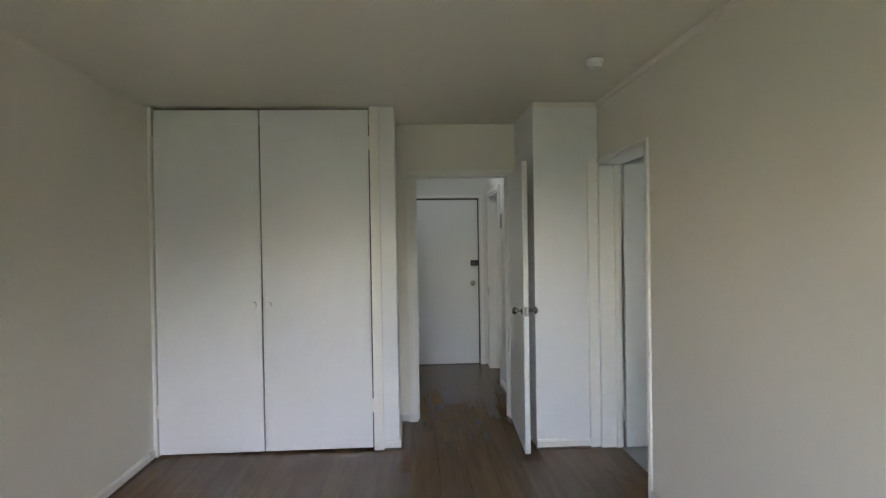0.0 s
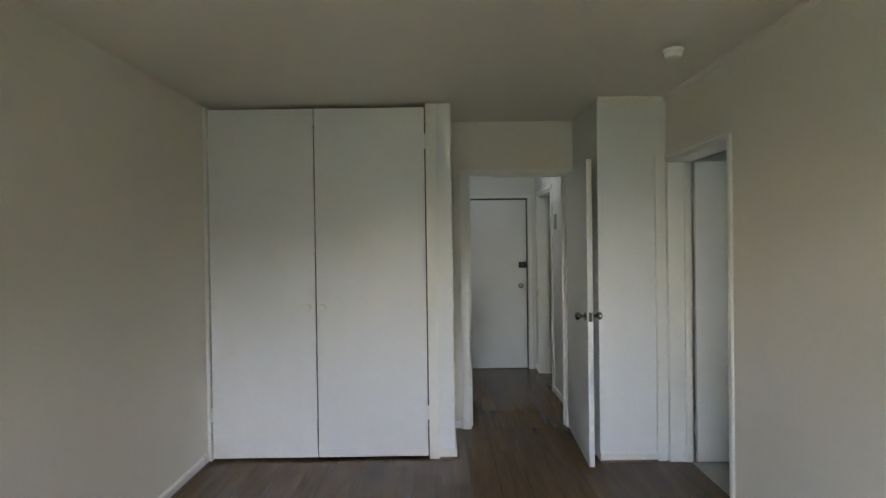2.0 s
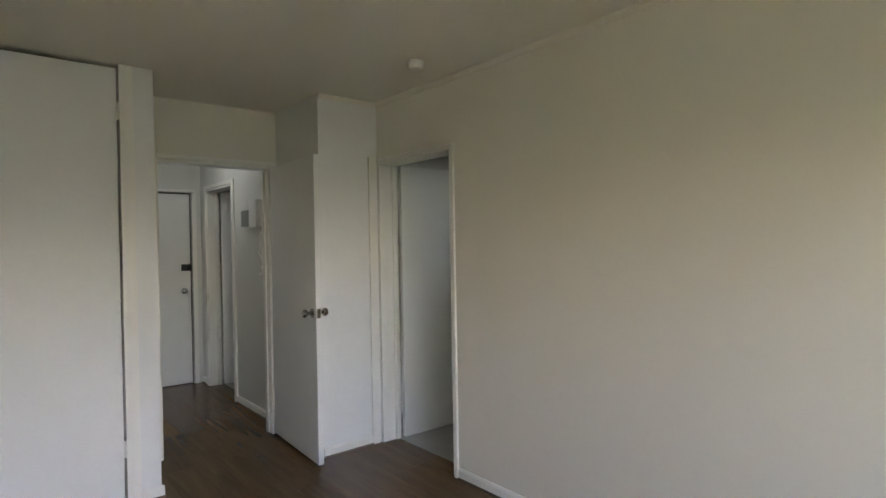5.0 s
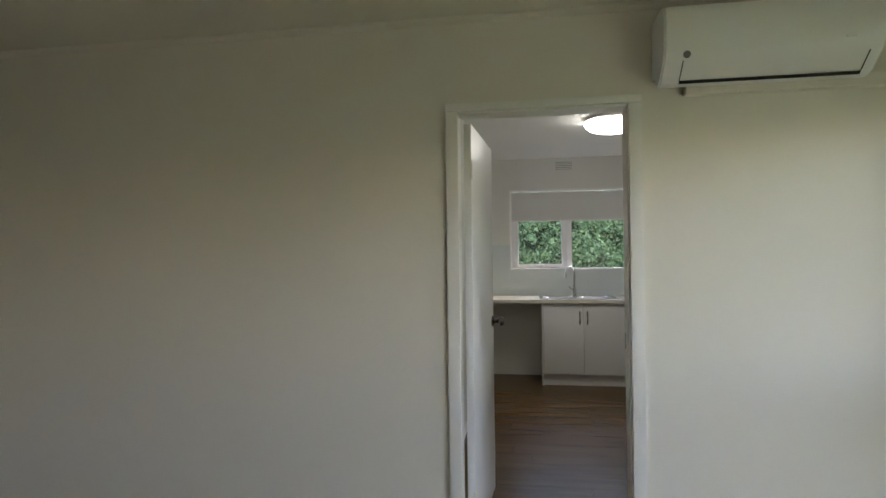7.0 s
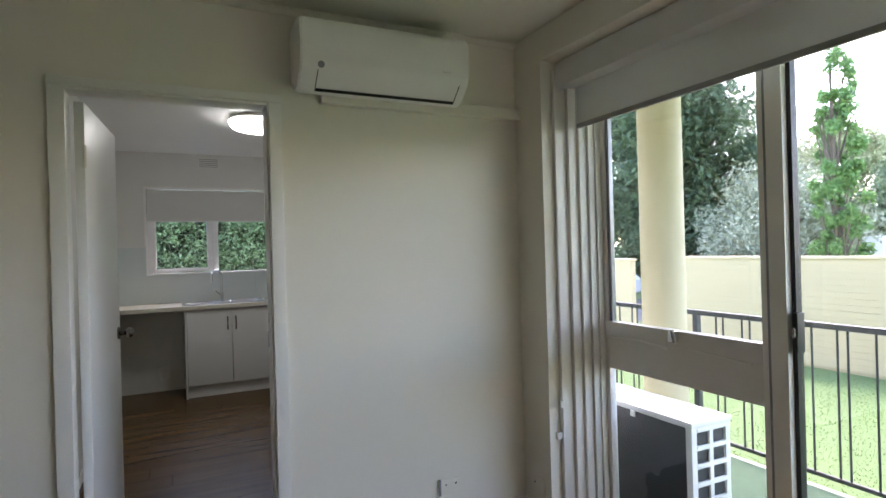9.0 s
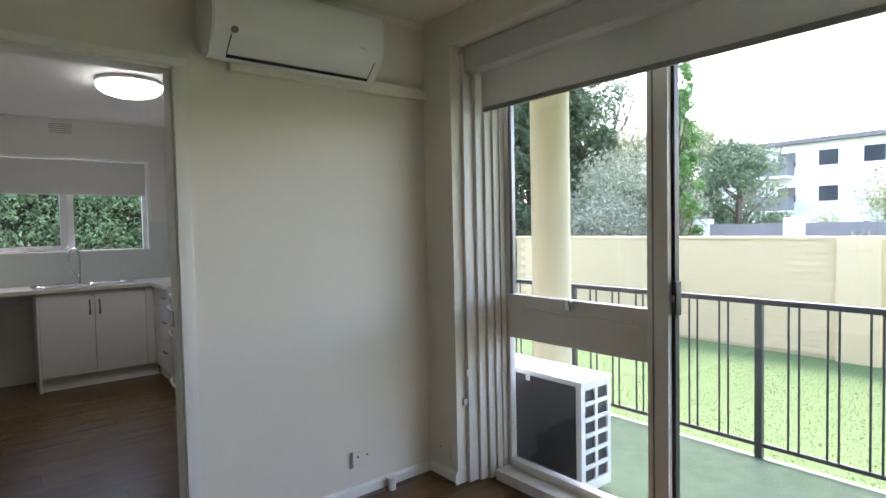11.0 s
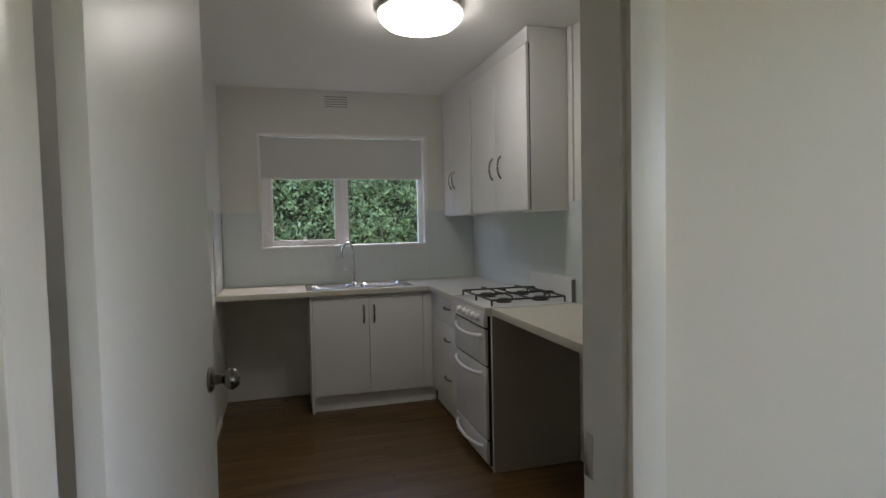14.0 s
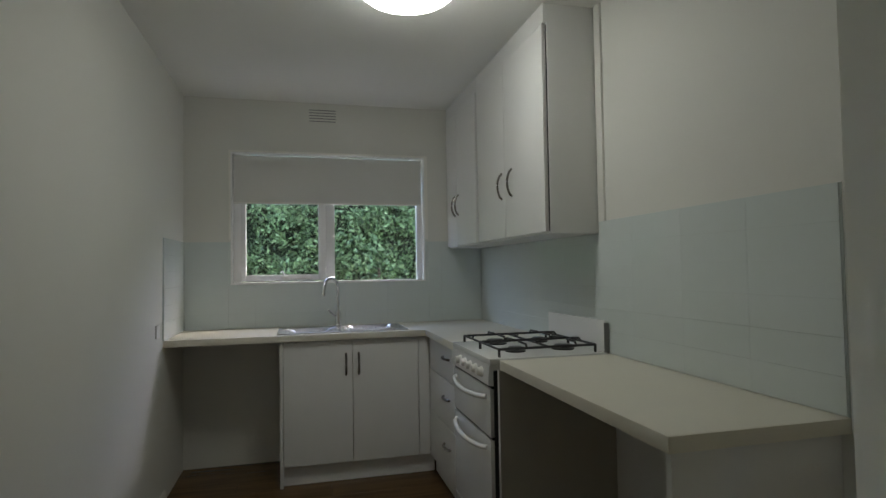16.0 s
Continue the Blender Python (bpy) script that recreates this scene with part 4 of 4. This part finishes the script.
for x0, x1 in ((CX0 + 0.03, 3.612), (3.618, CX1 - 0.03)):
    y0, y1 = -1.39, -0.945
    tv = part("trivet", tube([(x0, y0, 0.940), (x1, y0, 0.940), (x1, y1, 0.940), (x0, y1, 0.940), (x0, y0, 0.940)], 0.0055, 8), M_BLACK, ck, "black iron trivet")
    xm = (x0 + x1) / 2
    for yc in (-1.07, -1.30):
        for dx, dy in ((1, 0), (-1, 0), (0, 1), (0, -1)):
            ex = x1 if dx > 0 else x0 if dx < 0 else xm
            ey = (y1 if yc > -1.2 else -1.175) if dy > 0 else ((-1.175 if yc > -1.2 else y0) if dy < 0 else yc)
            part("finger", tube([(ex, ey, 0.940), (ex - dx * 0.012, ey - dy * 0.012, 0.955), (xm + dx * 0.035, yc + dy * 0.035, 0.957)], 0.005, 6), M_BLACK, tv)
    part("cross_bar", tube([(x0, -1.175, 0.940), (x1, -1.175, 0.940)], 0.005, 6), M_BLACK, tv)
    for fx in (x0, x1):
        for fy in (y0, y1):
            part("foot", cyl((fx, fy, 0.908), (fx, fy, 0.940), 0.006, seg=8), M_BLACK, tv)

# ---- kitchen lamp ----
kl = thing("ceiling_light", (3.285, -0.56, CEIL), "round white glass oyster light, switched on", "ceiling light")
part("base", lathe([(0.205, 0), (0.215, -0.018), (0.217, -0.028), (0.21, -0.032), (0, -0.032)], 48, (3.285, -0.56, CEIL)), M_PLASTIC, kl)
part("diffuser", lathe([(0.21, -0.031), (0.213, -0.044), (0.204, -0.064), (0.174, -0.09), (0.125, -0.106), (0.063, -0.115), (0, -0.118)], 48, (3.285, -0.56, CEIL)), M_LAMP, kl)
sw = thing("power_socket", (4.4, KN, 1.0), "small white socket on the kitchen wall beside the bench", "socket")
part("plate", boxes((4.40, 4.47, KN - 0.008, KN, 0.93, 1.0), bevel=0.002), M_PLASTIC, sw)

# ---- balcony ----
struct("ground_balcony", boxes((-3.2, 6.0, -3.43, -1.97, -0.30, -0.112)), M_CONC, "concrete balcony slab edge")
solo("turf", boxes((-3.2, 6.0, -3.36, -1.975, -0.112, -0.10)), M_TURF, "green synthetic turf covering the balcony", "turf")
struct("ceiling_balcony", boxes((-3.2, 6.0, -3.30, -1.97, 2.46, 2.60)), M_CREAM, "cream underside of the balcony above")
col = thing("round_column", (1.11, -2.57, -0.1), "tall round cream painted column on the balcony", "column")
part("shaft", cyl((1.11, -2.57, -0.10), (1.11, -2.57, 2.46), 0.125, seg=40), M_CREAM, col)

ou = thing("outdoor_unit", (0.92, -2.2, -0.1), "white outdoor air conditioner unit with dark coil", "air conditioner")
UX0, UX1, UY0, UY1, UZ0, UZ1 = 0.507, 1.33, -2.33, -2.07, -0.055, 0.545
part("lid", boxes((UX0 - 0.006, UX1 + 0.006, UY0 - 0.006, UY1 + 0.006, UZ1 - 0.03, UZ1), bevel=0.01), M_PLASTIC, ou)
part("base_pan", boxes((UX0, UX1, UY0, UY1, UZ0, UZ0 + 0.045), bevel=0.006), M_PLASTIC, ou)
part("coil", boxes((UX0 + 0.012, UX1 - 0.03, UY0 + 0.02, UY1 - 0.012, UZ0 + 0.045, UZ1 - 0.03)), M_COIL, ou, "dark finned coil")
part("corner_post", boxes((UX0, UX0 + 0.035, UY1 - 0.035, UY1, UZ0 + 0.04, UZ1 - 0.028), bevel=0.005), M_PLASTIC, ou)
part("rear_post", boxes((UX0, UX0 + 0.03, UY0, UY0 + 0.03, UZ0 + 0.04, UZ1 - 0.028), bevel=0.004), M_PLASTIC, ou)
part("front_panel", boxes((UX0 + 0.03, UX1, UY0, UY0 + 0.018, UZ0 + 0.04, UZ1 - 0.028)), M_PLASTIC, ou)
part("side_panel", boxes((UX1 - 0.03, UX1, UY0 + 0.018, UY1, UZ0 + 0.04, UZ1 - 0.028)), M_PLASTIC, ou)
for i in range(7):
    z = UZ0 + 0.05 + i * (UZ1 - UZ0 - 0.09) / 6
    part("guard_bar", boxes((UX0 - 0.002, UX0 + 0.01, UY0 + 0.03, UY1 - 0.035, z - 0.011, z + 0.011), bevel=0.003), M_PLASTIC, ou)
part("guard_upright", boxes((UX0 - 0.001, UX0 + 0.011, (UY0 + UY1) / 2 - 0.012, (UY0 + UY1) / 2 + 0.012, UZ0 + 0.045, UZ1 - 0.03), bevel=0.003), M_PLASTIC, ou)
for x in (UX0 + 0.35, UX1 - 0.10):
    part("clip", boxes((x, x + 0.03, UY1 - 0.002, UY1 + 0.006, UZ1 - 0.06, UZ1 - 0.03), bevel=0.003), M_PLASTIC, ou)
for x in (UX0 + 0.12, UX1 - 0.15):
    part("foot", boxes((x, x + 0.05, UY0, UY1, -0.10, UZ0)), M_GREY, ou)

rl = thing("balcony_railing", (0.155, -3.38, -0.1), "charcoal metal balcony railing with paired balusters", "railing")
part("top_rail", boxes((-3.2, 6.0, -3.405, -3.355, 0.85, 0.885), bevel=0.006), M_RAIL, rl)
part("bottom_rail", boxes((-3.2, 6.0, -3.39, -3.37, -0.035, -0.01), bevel=0.003), M_RAIL, rl)
for x in (-2.65, -1.25, 0.155, 1.56, 2.96, 4.36):
    part("post", boxes((x - 0.021, x + 0.021, -3.40, -3.36, -0.112, 0.85), bevel=0.003), M_RAIL, rl)
    for i in range(6):
        xc = x - 0.19 - i * 0.2
        if xc < -3.15:
            continue
        for dx in (-0.028, 0.028):
            part("baluster", cyl((xc + dx, -3.38, -0.02), (xc + dx, -3.38, 0.855), 0.0065, seg=8), M_RAIL, rl)

# ---- garden and street ----


def sheet(x0, x1, y0, y1, n, fn):
    bm = bmesh.new()
    bmesh.ops.create_grid(bm, x_segments=n, y_segments=n, size=0.5)
    for v in bm.verts:
        x, y = x0 + (v.co.x + 0.5) * (x1 - x0), y0 + (v.co.y + 0.5) * (y1 - y0)
        v.co = (x, y, fn(x, y))
    return bm


struct("ground", sheet(-600, 600, -600, 600, 60, lambda x, y: -0.42), M_GRASS, "grassy ground reaching the horizon", True)
struct("lawn", sheet(-9, 9.5, -8.4, -3.43, 60, lambda x, y: -0.30 - 0.025 * (-3.43 - y) + 0.02 * noise.noise((x * 0.7, y * 0.7, 0))), M_GRASS, "uneven green lawn behind the balcony", True)
rng = random.Random(4)


def blades(x0, x1, y0, y1, count, h, fn):
    v, f = [], []
    for _ in range(count):
        x, y = rng.uniform(x0, x1), y0 + (y1 - y0) * rng.random() ** 0.8
        z = fn(x, y)
        a, hh = rng.uniform(0, 6.28), h * rng.uniform(0.5, 1.2)
        w, lx, ly = 0.008, rng.uniform(-0.5, 0.5) * hh, rng.uniform(-0.5, 0.5) * hh
        i = len(v)
        v += [(x - w * math.cos(a), y - w * math.sin(a), z - 0.01), (x + w * math.cos(a), y + w * math.sin(a), z - 0.01), (x + lx, y + ly, z + hh)]
        f.append((i, i + 1, i + 2))
    me = bpy.data.meshes.new("grass")
    me.from_pydata(v, [], f)
    me.materials.append(M_BLADE)
    return me


tagged(new("grass", blades(-3.5, 8, -8.0, -3.5, 60000, 0.012, lambda x, y: -0.30 - 0.025 * (-3.43 - y) + 0.02 * noise.noise((x * 0.7, y * 0.7, 0)))), "short green lawn grass blades", "grass", kind="stuff")

struct("road", boxes((-60, 60, -13.5, -9.6, -0.41, -0.40)), M_ROAD, "grey asphalt street beyond the garden wall")


def leaf_mesh(name, centres, count, size, spread, material, flat=1.0):
    """Many small leaves scattered in clumps."""
    v, f = [], []
    for _ in range(count):
        c, r = centres[rng.randrange(len(centres))]
        d = Vector((rng.gauss(0, 1), rng.gauss(0, 1), rng.gauss(0, 1) * flat)).normalized() * r * rng.random() ** 0.45 * spread
        p = Vector(c) + d
        n = Vector((rng.gauss(0, 1), rng.gauss(0, 1), rng.gauss(0.4, 1))).normalized()
        t = n.orthogonal().normalized()
        t.rotate(Matrix.Rotation(rng.uniform(0, 6.28), 3, n))
        b = n.cross(t)
        s = size * rng.uniform(0.6, 1.3)
        i = len(v)
        v += [p - t * s, p - b * s * 0.42 + n * s * 0.12, p + t * s, p + b * s * 0.42 + n * s * 0.12]
        f.append((i, i + 1, i + 2, i + 3))
    me = bpy.data.meshes.new(name)
    me.from_pydata([tuple(q) for q in v], [], f)
    me.materials.append(material)
    return me


def tree(at, h, w, material, label, leaves=4000, leaf=0.13, base=0.35, clumps=40, slim=1.0, trunk_r=0.13, seed=1):
    r = random.Random(seed)
    x, y = at
    z0 = -0.42
    t = thing("tree", (x, y, z0), label, "tree", "trees beyond the garden wall")
    bm = bmesh.new()
    lean = Vector((r.uniform(-0.05, 0.05) * h, r.uniform(-0.05, 0.05) * h, 0))
    add_cyl(bm, (x, y, z0 - 0.05), Vector((x, y, z0 + h * 0.5)) + lean * 0.5, trunk_r, trunk_r * 0.6, 10)
    add_cyl(bm, Vector((x, y, z0 + h * 0.5)) + lean * 0.5, Vector((x, y, z0 + h * 0.93)) + lean, trunk_r * 0.6, trunk_r * 0.12, 8)
    cs = []
    for i in range(clumps):
        k = r.uniform(base, 1.0)
        env = math.sin(math.pi * min(1, (k - base) / (1 - base) * 0.82 + 0.16)) ** 0.6
        a, rr = r.uniform(0, 6.28), w * env * math.sqrt(r.uniform(0.1, 1))
        c = Vector((x + rr * math.cos(a), y + rr * math.sin(a), z0 + h * k))
        cs.append((c, w * slim * r.uniform(0.22, 0.42)))
        if i % 2 == 0:
            s = Vector((x, y, z0 + h * max(0.2, k - 0.22))) + lean * k
            mid = s.lerp(c, 0.5) + Vector((0, 0, -0.04 * h * r.random()))
            add_cyl(bm, s, mid, trunk_r * 0.3, trunk_r * 0.2, 6)
            add_cyl(bm, mid, c, trunk_r * 0.2, trunk_r * 0.06, 6)
    part("trunk", bm, M_BARK, t)
    ob = new("crown", leaf_mesh("crown", cs, leaves, leaf, 1.0, material))
    ob.parent = t
    ob.matrix_parent_inverse = Matrix.Translation(-Vector(t.location))
    return t


tree((13.5, -16.6), 9.0, 2.8, M_LEAF_DARK, "large dark evergreen tree with dense crown", 60000, 0.13, 0.08, 110, trunk_r=0.3, seed=2)
tree((14.0, -22.5), 8.2, 2.6, M_LEAF_GREY, "open grey-green gum tree with bare limbs", 12000, 0.085, 0.38, 40, trunk_r=0.24, seed=3)
tree((8.2, -14.6), 3.4, 2.2, M_LEAF_GREY, "low grey-green spreading shrub tree", 26000, 0.06, 0.1, 60, trunk_r=0.13, seed=4)
tree((3.95, -9.6), 4.8, 0.40, M_LEAF_IVY, "slim ivy-covered tree standing behind the wall", 11000, 0.045, 0.15, 130, 0.85, 0.09, seed=5)
tree((9.0, -19.6), 5.1, 1.7, M_LEAF_OLIVE, "pale olive-green tree with feathery crown", 24000, 0.065, 0.15, 56, trunk_r=0.16, seed=6)
tree((6.2, -17.3), 4.0, 1.55, M_LEAF_MID, "dark green rounded tree", 22000, 0.065, 0.15, 50, trunk_r=0.14, seed=7)
tree((10.6, -19.0), 5.0, 2.2, M_LEAF_OLIVE, "pale green street tree", 16000, 0.07, 0.15, 44, trunk_r=0.15, seed=8)
tree((2.2, -16.0), 2.4, 1.5, M_LEAF_OLIVE, "low olive bush behind the wall", 7000, 0.055, 0.1, 26, trunk_r=0.08, seed=9)
tree((-1.6, -19.0), 4.6, 1.5, M_LEAF_GREY, "small grey street tree with dark trunk", 5000, 0.065, 0.4, 26, trunk_r=0.12, seed=10)


def building(name, x0, x1, y0, y1, z1, storeys, cols, label, roof=0.0):
    t = thing(name, ((x0 + x1) / 2, (y0 + y1) / 2, -0.42), label, "building")
    part("wall", boxes((x0, x1, y0, y1, -0.42, z1)), M_HOUSE, t, smooth=False)
    if roof:
        ym = (y0 + y1) / 2
        part("roof", prism([(y0 - 0.4, z1), (ym, z1 + roof), (y1 + 0.4, z1)], "x", x0 - 0.4, x1 + 0.4), M_ROOF, t, smooth=False)
    else:
        part("roof", boxes((x0 - 0.3, x1 + 0.3, y0 - 0.3, y1 + 0.5, z1, z1 + 0.25)), M_ROOF, t, smooth=False)
    sh, cw = (z1 + 0.42) / storeys, (x1 - x0) / cols
    for s in range(storeys):
        for c in range(cols):
            wx, wz = x0 + cw * (c + 0.25), -0.42 + sh * (s + 0.32)
            w = part("window", boxes((wx, wx + cw * 0.5, y1 - 0.05, y1 + 0.04, wz, wz + sh * 0.48)), M_TRIM, t, smooth=False)
            part("pane", boxes((wx + 0.06, wx + cw * 0.5 - 0.06, y1 + 0.03, y1 + 0.05, wz + 0.06, wz + sh * 0.48 - 0.06)), M_PANE, w, smooth=False)
    return t


flats = building("apartment_building", 6.5, 17.5, -48, -38, 5.9, 3, 5, "white three-storey apartment building behind trees")
for z in (1.75, 3.85):
    b = part("balcony", boxes((11.6, 13.7, -38.0, -36.9, z, z + 0.16)), M_HOUSE, flats, smooth=False)
    part("balustrade", boxes((11.6, 13.7, -36.96, -36.9, z + 0.16, z + 1.0), (11.6, 11.66, -38.0, -36.96, z + 0.16, z + 1.0), (13.64, 13.7, -38.0, -36.96, z + 0.16, z + 1.0)), M_GREY, b, smooth=False)
building("house", -0.5, 5.0, -31, -26, 2.1, 1, 2, "low white house with a grey pitched roof", 1.5)
building("house", 14.0, 19.0, -30, -26, 1.7, 1, 2, "small white house seen under the trees", 1.3)

fn = thing("street_fence", (3.5, -15.0, -0.42), "white and dark street fence across the road", "fence")
for x in (-2.0, 0.9, 3.6, 5.9):
    part("pillar", boxes((x, x + 0.45, -15.2, -14.8, -0.42, 1.42), bevel=0.02), M_HOUSE, fn)
for x0, x1 in ((-1.55, 0.9), (1.35, 3.6), (4.05, 5.9)):
    part("panel", boxes((x0, x1, -15.05, -14.95, -0.42, 1.28)), M_GREY, fn)

car = thing("parked_car", (13.0, -12.0, -0.4), "white parked car on the street", "car")
CX = 2.4
part("body", prism([(CX + u, v) for u, v in ((9.0, -0.1), (9.0, 0.35), (9.3, 0.5), (10.0, 0.56), (10.5, 0.98), (12.0, 1.0), (12.7, 0.55), (13.0, 0.45), (13.05, -0.1))], "y", -12.8, -11.1, bevel=0.05), M_CARPAINT, car)
part("side_window", boxes((CX + 10.55, CX + 12.0, -11.11, -11.08, 0.58, 0.9)), M_PANE, car)
for x in (CX + 9.8, CX + 12.2):
    w = part("wheel", cyl((x, -11.25, -0.09), (x, -11.05, -0.09), 0.31, seg=24), M_BLACK, car)
    part("rim", cyl((x, -11.06, -0.09), (x, -11.03, -0.09), 0.19, seg=18), M_STEEL, w)

# ---- hedge outside the kitchen ----
hg = thing("hedge", (7.0, -0.4, -0.42), "dense clipped green hedge outside the kitchen window", "hedge")
HX = 6.75
# dark box behind the leaves stands in for the hedge's inner shade
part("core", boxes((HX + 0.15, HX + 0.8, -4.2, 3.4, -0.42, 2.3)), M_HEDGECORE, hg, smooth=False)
hc = [((HX + 0.12 + rng.uniform(-0.05, 0.09), rng.uniform(-3.0, 2.2), rng.uniform(0.45, 2.35)), rng.uniform(0.08, 0.15)) for _ in range(2000)]
ob = new("leaves", leaf_mesh("leaves", hc, 85000, 0.029, 1.0, M_LEAF_HEDGE))
ob.parent = hg
ob.matrix_parent_inverse = Matrix.Translation(-Vector(hg.location))
hs = part("stems", boxes((HX + 0.05, HX + 0.09, -0.92, -0.90, -0.42, 1.3)), M_BARK, hg)
for k in range(9):
    y = -3.3 + k * 0.72
    part("stem", tube([(HX + 0.2, y, -0.42), (HX + 0.22, y + 0.05, 0.4), (HX + 0.2, y - 0.04, 1.3)], 0.025, 7), M_BARK, hg)
struct("ground_side", boxes((KE + 0.13, 9, -5, 4, -0.44, -0.41)), M_CONC, "paved strip between the kitchen and the hedge")

# ---- pieces: floor planks, tiles, bricks ----
floor_ob = bpy.data.objects["floor"]
PW, PL = 0.18, 1.22


def shared_box(cache, key, dims, bevel, material):
    if key not in cache:
        bm = boxes((0, dims[0], 0, dims[1], 0, dims[2]))
        if bevel:
            top = [e for e in bm.edges if all(v.co.z > dims[2] * 0.9 for v in e.verts)]
            bmesh.ops.bevel(bm, geom=top, offset=bevel, segments=1, affect="EDGES")
        me = bpy.data.meshes.new(key[0])
        bm.to_mesh(me)
        bm.free()
        me.materials.append(material)
        cache[key] = me
    return cache[key]


planks = {}


def lay(x0, x1, y0, y1, seed):
    r = random.Random(seed)
    x = x0
    while x < x1 - 0.02:
        w = min(PW, x1 - x)
        y = y0 - r.uniform(0, PL * 0.9)
        while y < y1:
            a, b = max(y, y0), min(y + PL, y1)
            if b - a > 0.003:
                ob = new("plank", shared_box(planks, ("plank", round(w, 3), round(b - a, 3)), (w - 0.0006, round(b - a, 3) - 0.0006, 0.012), 0.0007, M_FLOOR))
                ob.parent = floor_ob
                ob.matrix_basis = Matrix.Translation((x, a, -0.012))
            y += PL
        x += PW


lay(-1.98, 1.18, -1.858, 4.40, 11)
lay(1.18, KE, KS, KN, 12)
lay(-0.24, 0.76, 4.40, 6.55, 13)
lay(1.18, 1.315, 2.87, 3.69, 14)
lay(0.76, 0.89, 5.52, 6.28, 15)

TW, TH = 0.30, 0.0965
tiles = {}
sp_s = struct("wall_splashback_south", boxes((2.236, KE - 0.001, KS, KS + 0.003, BZ + 0.001, 1.482)), M_GROUT, "pale grout behind glazed splashback tiles")
sp_e = struct("wall_splashback_east", boxes((KE - 0.003, KE, KS + 0.004, WY0 - 0.001, BZ + 0.001, 1.482), (KE - 0.003, KE, WY0 - 0.001, WY1 + 0.001, BZ + 0.001, WZ0 - 0.001), (KE - 0.003, KE, WY1 + 0.001, KN - 0.004, BZ + 0.001, 1.482)), M_GROUT,
              "pale grout behind glazed splashback tiles below the window")
sp_n = struct("wall_splashback_north", boxes((4.56, KE - 0.004, KN - 0.003, KN, BZ + 0.001, 1.482)), M_GROUT, "pale grout behind glazed return tiles")


def tile_run(parent, a0, a1, place, ztop):
    for row in range(6):
        z = BZ + 0.002 + row * TH
        if z + TH > ztop + 0.01:
            break
        a = a0
        while a < a1 - 0.02:
            w = min(TW, a1 - a)
            ob = new("tile", shared_box(tiles, ("tile", round(w, 3)), (w - 0.0005, TH - 0.0005, 0.005), 0.0004, M_SPLASH))
            ob.parent = parent
            ob.matrix_basis = place(a, z, w)
            a += TW


tile_run(sp_s, 2.24, KE - 0.008, lambda a, z, w: Matrix.Translation((a + w, KS + 0.002, z)) @ Matrix(((-1, 0, 0, 0), (0, 0, 1, 0), (0, 1, 0, 0), (0, 0, 0, 1))), 1.482)
east = lambda a, z, w: Matrix.Translation((KE - 0.002, a + w, z)) @ Matrix(((0, 0, -1, 0), (-1, 0, 0, 0), (0, 1, 0, 0), (0, 0, 0, 1)))
tile_run(sp_e, KS + 0.009, WY0 - 0.024, east, 1.482)
tile_run(sp_e, WY0 - 0.022, WY1 + 0.012, east, WZ0)
tile_run(sp_e, WY1 + 0.014, KN - 0.009, east, 1.482)
tile_run(sp_n, 4.56, KE - 0.008, lambda a, z, w: Matrix.Translation((a, KN - 0.002, z)) @ Matrix(((1, 0, 0, 0), (0, 0, -1, 0), (0, 1, 0, 0), (0, 0, 0, 1))), 1.482)

gw = thing("garden_wall", (2.5, -7.9, -0.3), "long low cream painted brick garden wall", "wall")
part("core", boxes((-8, 6.44, -8.02, -7.912, -0.42, 1.10)), M_MORTAR, gw, smooth=False)
part("coping", boxes((-8, 6.46, -8.04, -7.885, 1.10, 1.145), bevel=0.008), M_BRICK, gw)
part("core", boxes((6.83, 9.5, -8.02, -7.905, -0.42, 1.05)), M_BRICK, gw, smooth=False)
part("coping", boxes((6.81, 9.52, -8.04, -7.885, 1.05, 1.10), bevel=0.008), M_BRICK, gw)
part("pier", boxes((0.55, 1.0, -8.0, -7.84, -0.42, 1.10), bevel=0.01), M_BRICK, gw)
BL, BH = 0.24, 0.086
bricks = {}
count = 0
verts, faces = [], []
for row in range(17):
    z = -0.36 + row * BH
    x = -7.95 - (row % 2) * BL / 2
    while x < 6.2:
        if 1.0 <= x <= 5.2 and count < 300:
            ob = new("brick", shared_box(bricks, ("brick",), (BL - 0.0004, BH - 0.005, 0.010), 0.0007, M_BRICK))
            ob.parent = gw
            ob.matrix_parent_inverse = Matrix.Translation(-Vector(gw.location))
            ob.matrix_basis = Matrix.Translation((x + BL, -7.914 + rng.uniform(0, 0.002), z)) @ Matrix(((-1, 0, 0, 0), (0, 0, 1, 0), (0, 1, 0, 0), (0, 0, 0, 1)))
            count += 1
        else:
            i, y1 = len(verts), -7.904 + rng.uniform(0, 0.002)
            verts += [(x + a, y, z + c) for y in (-7.915, y1) for a in (0, BL - 0.0004) for c in (0, BH - 0.005)]
            faces += [tuple(i + q for q in f) for f in ((4, 6, 7, 5), (0, 4, 5, 1), (2, 3, 7, 6), (1, 5, 7, 3), (0, 2, 6, 4))]
        x += BL
me = bpy.data.meshes.new("bricks")
me.from_pydata(verts, [], faces)
me.materials.append(M_BRICK)
ob = tagged(new("bricks", me), kind="stuff")
ob.parent = gw
ob.matrix_parent_inverse = Matrix.Translation(-Vector(gw.location))
